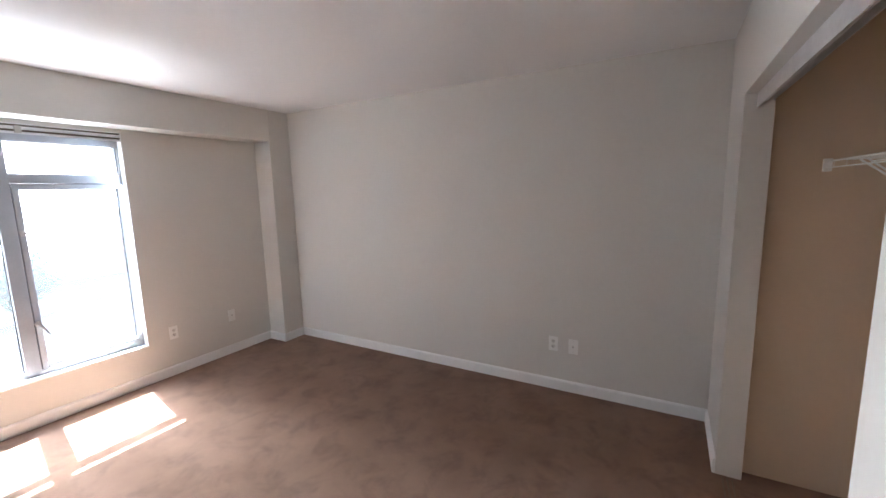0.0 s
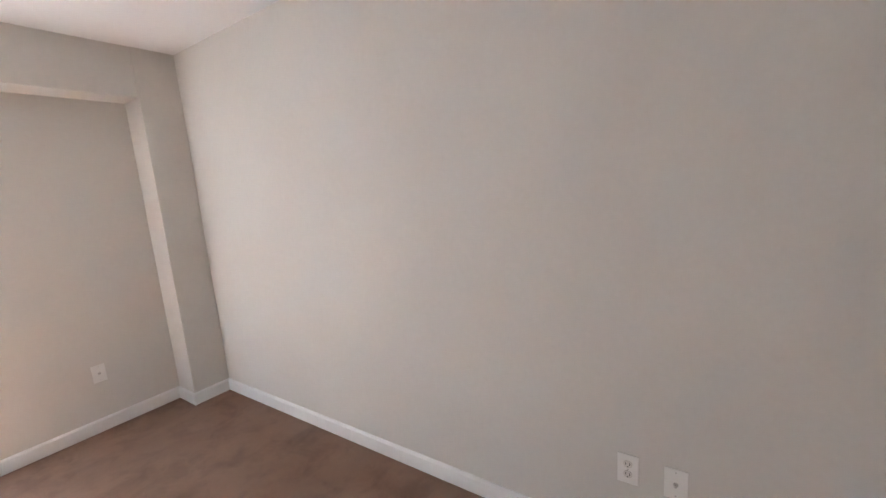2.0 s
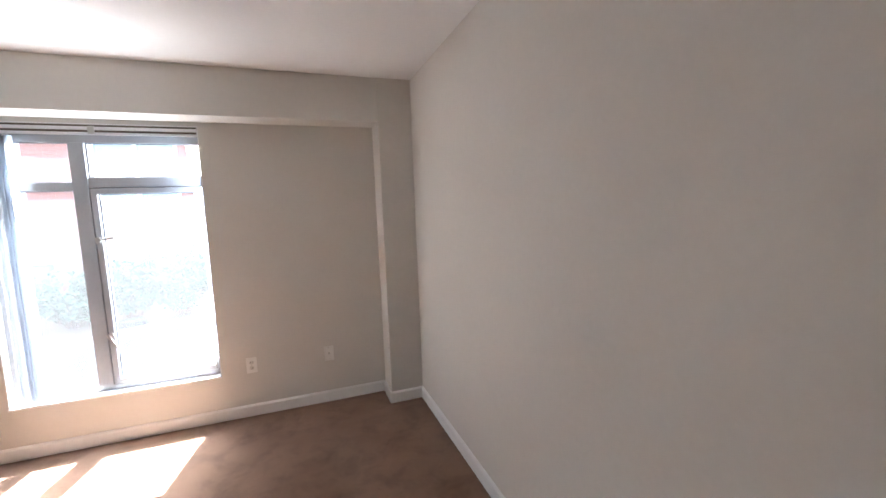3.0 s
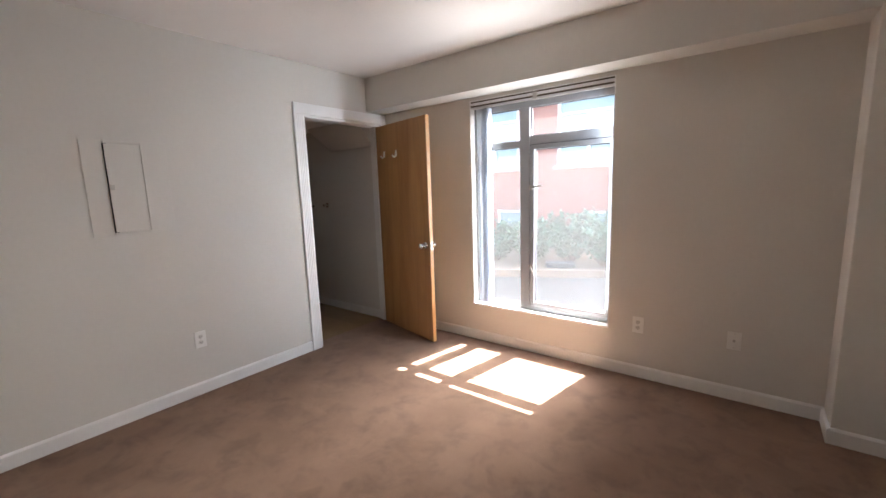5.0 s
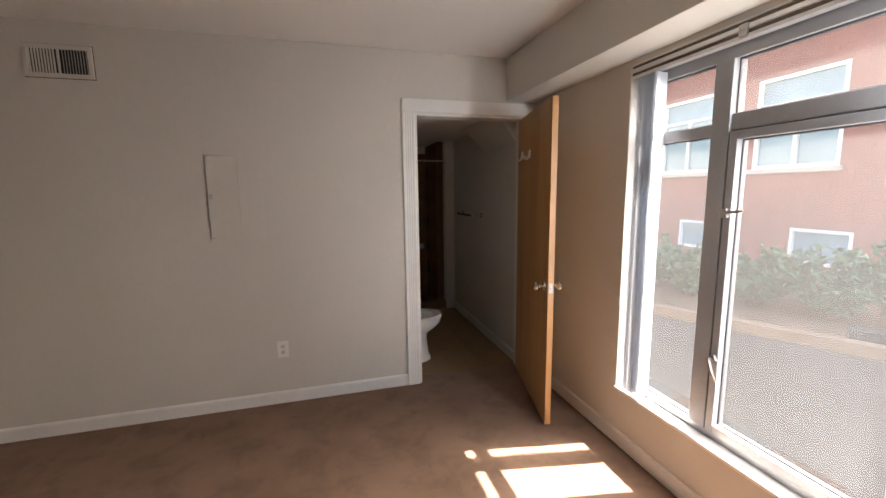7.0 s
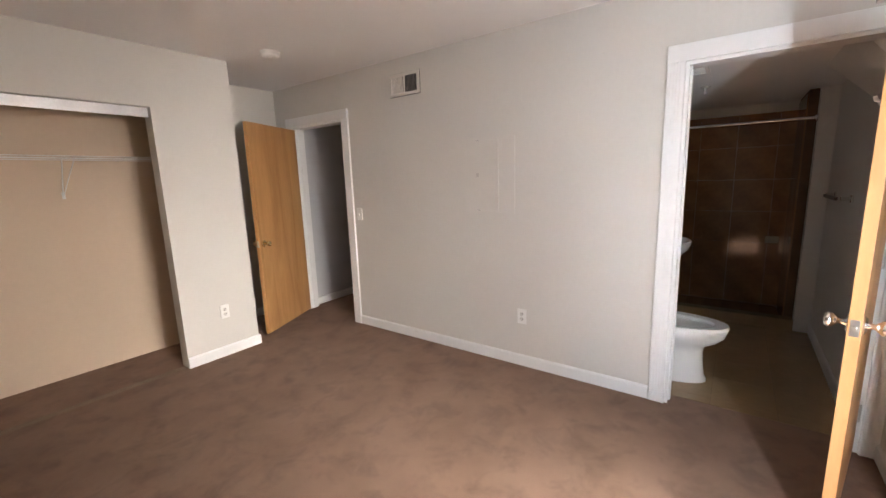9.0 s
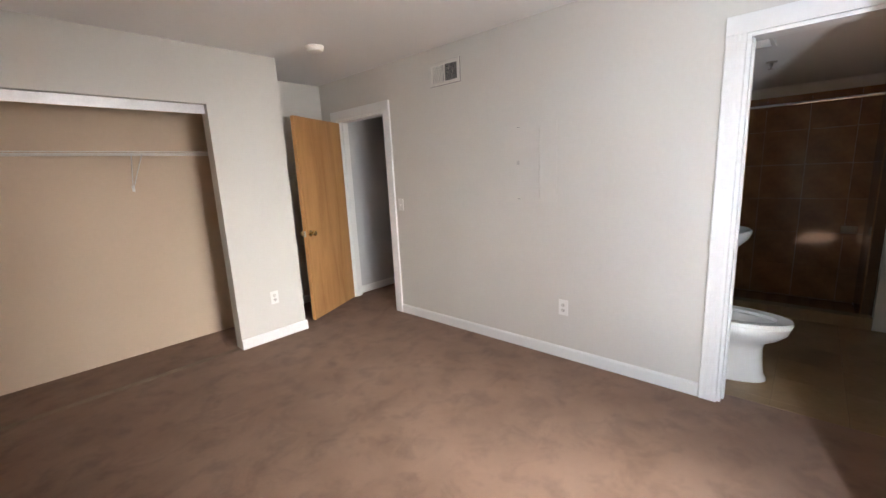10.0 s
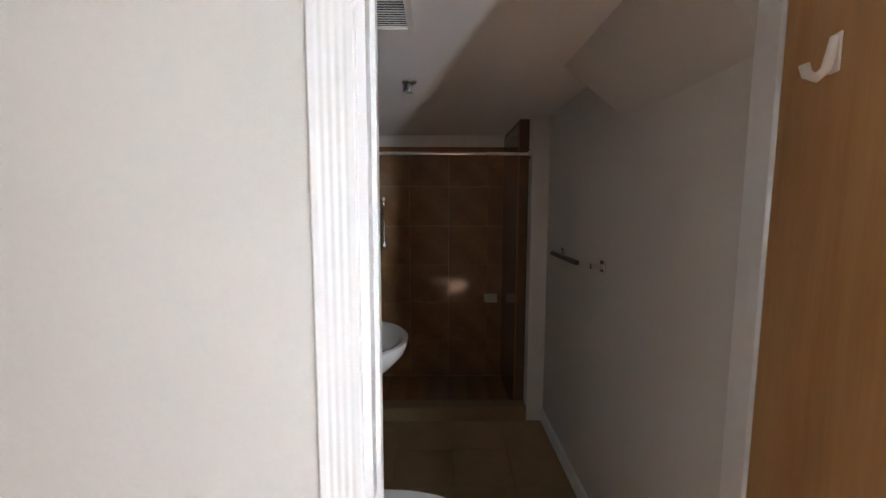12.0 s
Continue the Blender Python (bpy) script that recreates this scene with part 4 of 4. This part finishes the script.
BY = 7.0
house = thing("brick_building", "red brick building with pale framed windows", "building", (0, 0, 0))
UP = ((-3.6, -2.08), (-1.02, 0.52), (-6.0, -4.46), (1.65, 3.2))
LOW = ((-2.75, -1.75), (-0.30, 0.72), (-5.3, -4.3), (2.2, 3.2))
UZ0, UZ1, LZ0, LZ1 = 1.82, 3.58, 0.02, 0.68
# the upper two storeys are unseen, added to shade the driveway
STOREYS = (0.0, 3.1, 6.2)
part("wall", boxes(((-14, BY + 0.10, GZ), (10, BY + 8, 11.6))), M_MORTAR, house, "mortar body of the wall")
xs = sorted({-11.0, 5.2} | {v for p in UP + LOW for v in p})
zs = sorted({GZ, 11.4, LZ0, LZ1} | {v + k for v in (UZ0 - 0.09, UZ1) for k in STOREYS})
HOLES = [(p, q, UZ0 - 0.09 + k, UZ1 + k) for p, q in UP for k in STOREYS] + [(p, q, LZ0, LZ1) for p, q in LOW]
joints = bmesh.new()
for xa, xb in zip(xs, xs[1:]):
    for za, zb in zip(zs, zs[1:]):
        if not any(h0 < (xa + xb) / 2 < h1 and g0 < (za + zb) / 2 < g1 for h0, h1, g0, g1 in HOLES):
            box(joints, (xa, BY + 0.019, za), (xb, BY + 0.0985, zb))
part("mortar_joints", joints, M_MORTAR, house, "recessed mortar joints")
# roof out of view, added at this height for its shadow
part("roof", boxes(((-14.4, BY - 0.45, 11.6), (10.4, BY + 8.4, 11.8)), ((-14.3, BY - 0.3, 11.4), (10.3, BY + 0.0, 11.6)), bevel=0.01), M_ROOF, house, "unseen red roof edge added on top")
for x0, x1, up in [(p, q, k) for p, q in UP for k in STOREYS]:
    z0u, z1u, zt = UZ0 + up, UZ1 + up, 3.02 + up
    w = part("window", boxes(((x0, BY + 0.02, z0u), (x0 + 0.07, BY + 0.11, z1u)), ((x1 - 0.07, BY + 0.02, z0u), (x1, BY + 0.11, z1u)),
                             ((x0 + 0.07, BY + 0.02, z0u), (x1 - 0.07, BY + 0.11, z0u + 0.07)), ((x0 + 0.07, BY + 0.02, z1u - 0.07), (x1 - 0.07, BY + 0.11, z1u)),
                             ((x0 + 0.07, BY + 0.04, zt), (x1 - 0.07, BY + 0.1, zt + 0.06)), (((x0 + x1) / 2 - 0.04, BY + 0.03, z0u + 0.07), ((x0 + x1) / 2 + 0.04, BY + 0.1, zt)),
                             bevel=0.004), M_TRIM, house, "white framed window")
    mid = (x0 + x1) / 2
    for a, c, z0, z1 in ((x0 + 0.07, mid - 0.04, z0u + 0.07, zt), (mid + 0.04, x1 - 0.07, z0u + 0.07, zt), (x0 + 0.07, x1 - 0.07, zt + 0.06, z1u - 0.07)):
        part("pane", boxes(((a, BY + 0.085, z0), (c, BY + 0.095, z1))), M_FARGLASS, w)
    part("sill", boxes(((x0 - 0.08, BY - 0.06, z0u - 0.09), (x1 + 0.08, BY + 0.1, z0u)), bevel=0.008), M_STONE, w, "pale stone sill")
for x0, x1 in LOW:
    w = part("window", boxes(((x0, BY + 0.02, LZ0), (x0 + 0.06, BY + 0.11, LZ1)), ((x1 - 0.06, BY + 0.02, LZ0), (x1, BY + 0.11, LZ1)),
                             ((x0 + 0.06, BY + 0.02, LZ0), (x1 - 0.06, BY + 0.11, LZ0 + 0.06)), ((x0 + 0.06, BY + 0.02, LZ1 - 0.06), (x1 - 0.06, BY + 0.11, LZ1)),
                             bevel=0.004), M_TRIM, house, "low white framed window")
    part("pane", boxes(((x0 + 0.06, BY + 0.085, LZ0 + 0.06), (x1 - 0.06, BY + 0.095, LZ1 - 0.06))), M_FARGLASS, w)


# shrubs: many twigs with narrow leaves
def shrub(x, y, h, r, seed):
    root = thing("shrub", "loose green shrub in the planting bed", "shrub", (x, y, GZ + 0.08), group="shrubs along the building")
    g = random.Random(seed)
    tw, lf = bmesh.new(), bmesh.new()
    for k in range(60):
        a, lean = g.uniform(0, 2 * math.pi), g.random() ** 0.6
        tip = Vector((math.cos(a) * r * lean, math.sin(a) * r * lean * 0.8, h * g.uniform(0.55, 1.08) * (1 - 0.35 * lean * lean)))
        base = Vector((math.cos(a) * 0.08, math.sin(a) * 0.08, 0))
        mid = base.lerp(tip, 0.5) + Vector((0, 0, 0.12 * h))
        tube(tw, [base, mid, tip], 0.006, 4)
        for j in range(44):
            f = g.uniform(0.15, 1.05)
            p = base.lerp(mid, f * 2) if f < 0.5 else mid.lerp(tip, f * 2 - 1)
            d = Vector((g.gauss(0, 1), g.gauss(0, 1), g.gauss(0.5, 0.8))).normalized()
            s = d.cross(Vector((g.gauss(0, 1), g.gauss(0, 1), g.gauss(0, 1)))).normalized()
            n2 = d.cross(s)
            ln, wd = g.uniform(0.06, 0.12), g.uniform(0.015, 0.03)
            q = [lf.verts.new(p), lf.verts.new(p + d * ln * 0.5 + s * wd + n2 * 0.006), lf.verts.new(p + d * ln), lf.verts.new(p + d * ln * 0.5 - s * wd + n2 * 0.006)]
            lf.faces.new(q)
    part("twigs", tw, M_TWIG, root)
    tagged(part("leaves", lf, M_LEAF, root), kind="stuff")
    return root


gs = random.Random(11)
for k, (x, h, r) in enumerate(((-6.4, 0.9, 0.8), (-5.4, 0.85, 0.8), (-4.5, 0.95, 0.8), (-3.7, 0.9, 0.75), (-3.0, 0.8, 0.7), (-2.3, 0.75, 0.65), (-1.65, 0.7, 0.6),
                               (-1.0, 0.75, 0.65), (-0.35, 0.85, 0.7), (0.3, 0.95, 0.7), (1.0, 1.0, 0.75), (1.8, 0.95, 0.75), (2.6, 0.9, 0.75))):
    shrub(x, 3.2 + 0.3 * x + gs.uniform(0.7, 1.2), h, r, 20 + k)


# ---------------------------------------------------------------- tiles and bricks
def tile_mesh(name, w, h, t, axis, material):
    """One tile in the plane across axis, its middle at the origin."""
    half = {"x": (t / 2, w / 2, h / 2), "y": (w / 2, t / 2, h / 2), "z": (w / 2, h / 2, t / 2)}[axis]
    b = bmesh.new()
    box(b, [-v for v in half], half)
    return mesh_of(name, b, material)


def lay(parent, axis, at, u0, u1, v0, v1, su, sv, t, material, gap=0.0011):
    """Whole and cut tiles over a rectangle, each an object of its own."""
    cache = {}
    u = u0
    while u < u1 - 0.01:
        uw = min(su, u1 - u)
        v = v0
        while v < v1 - 0.01:
            vh = min(sv, v1 - v)
            key = (round(uw, 4), round(vh, 4))
            if key not in cache:
                cache[key] = tile_mesh("tile", uw - gap, vh - gap, t, axis, material)
            ob = new("tile", cache[key])
            cu, cv = u + uw / 2, v + vh / 2
            ob.location = {"x": (at, cu, cv), "y": (cu, at, cv), "z": (cu, cv, at)}[axis]
            ob.parent = parent
            v += vh
        u += uw


lay(bath_floor, "z", -0.004, SHX + 0.004, -T - 0.004, BATH_S + 0.002, BN - 0.002, 0.33, 0.33, 0.008, M_TILE_FLOOR)
lay(bath_floor, "z", 0.012, BATH_W + 0.012, SHX - 0.112, BATH_S + 0.012, SHR - 0.012, 0.11, 0.16, 0.012, M_TILE_WALL)
back_tiles = thing("shower_back_tiling", "glossy brown marble tiles on the shower back wall", "wall tiles", kind="structure")
lay(back_tiles, "x", BATH_W + 0.006, BATH_S + 0.012, SHR - 0.002, 0.018, 1.965, 0.325, 0.325, 0.01, M_TILE_WALL)
side_tiles = thing("shower_side_tiling", "glossy brown marble tiles on the shower side wall", "wall tiles", kind="structure")
lay(side_tiles, "y", SHR - 0.006, BATH_W + 0.012, SHX - 0.1, 0.018, 2.03, 0.325, 0.325, 0.01, M_TILE_WALL)
lay(side_tiles, "y", BATH_S + 0.006, BATH_W + 0.012, SHX - 0.1, 0.018, 1.965, 0.325, 0.325, 0.01, M_TILE_WALL)


def brick_wall():
    """Running-bond bricks round the windows; those opposite our window are single pieces."""
    bl, bh, joint = 0.203, 0.065, 0.011
    single = {}
    gb = random.Random(5)
    verts, faces = [], []
    count = 0
    row = 0
    z = GZ + 0.05
    while z < 11.35:
        x = -10.5 + (row % 2) * (bl + joint) / 2
        while x < 5.0:
            a, c = x, x + bl
            for h0, h1, g0, g1 in HOLES:
                if g0 < z + bh and z < g1:
                    if a < h0 < c:
                        c = h0 - 0.006
                    elif a < h1 < c:
                        a = h1 + 0.006
                    elif h0 <= a and c <= h1:
                        c = a
            if c - a > 0.03:
                w = round(c - a, 3)
                near = -1.9 < (a + c) / 2 < -0.95 and 0.75 < z < 4.4 and count < 300
                if near:
                    if w not in single:
                        single[w] = mesh_of("brick", boxes(((-w / 2, -0.05, -bh / 2), (w / 2, 0.05, bh / 2))), M_BRICK)
                    ob = new("brick", single[w])
                    ob.location = ((a + c) / 2, BY + 0.062 + gb.uniform(-0.003, 0.003), z + bh / 2)
                    ob.parent = house
                    count += 1
                else:
                    y0 = BY + 0.012 + gb.uniform(-0.003, 0.003)
                    i = len(verts)
                    verts += [(a, y0, z), (c, y0, z), (c, y0, z + bh), (a, y0, z + bh), (a, BY + 0.11, z), (c, BY + 0.11, z), (c, BY + 0.11, z + bh), (a, BY + 0.11, z + bh)]
                    faces += [(i, i + 1, i + 2, i + 3), (i + 4, i, i + 3, i + 7), (i + 1, i + 5, i + 6, i + 2), (i + 3, i + 2, i + 6, i + 7), (i + 4, i + 5, i + 1, i)]
            x += bl + joint
        z += bh + joint
        row += 1
    me = bpy.data.meshes.new("brickwork")
    me.from_pydata(verts, [], faces)
    me.materials.append(M_BRICK)
    ob = new("brickwork", me)
    ob.parent = house
    tagged(ob, "red bricks in running bond", kind="stuff")


brick_wall()
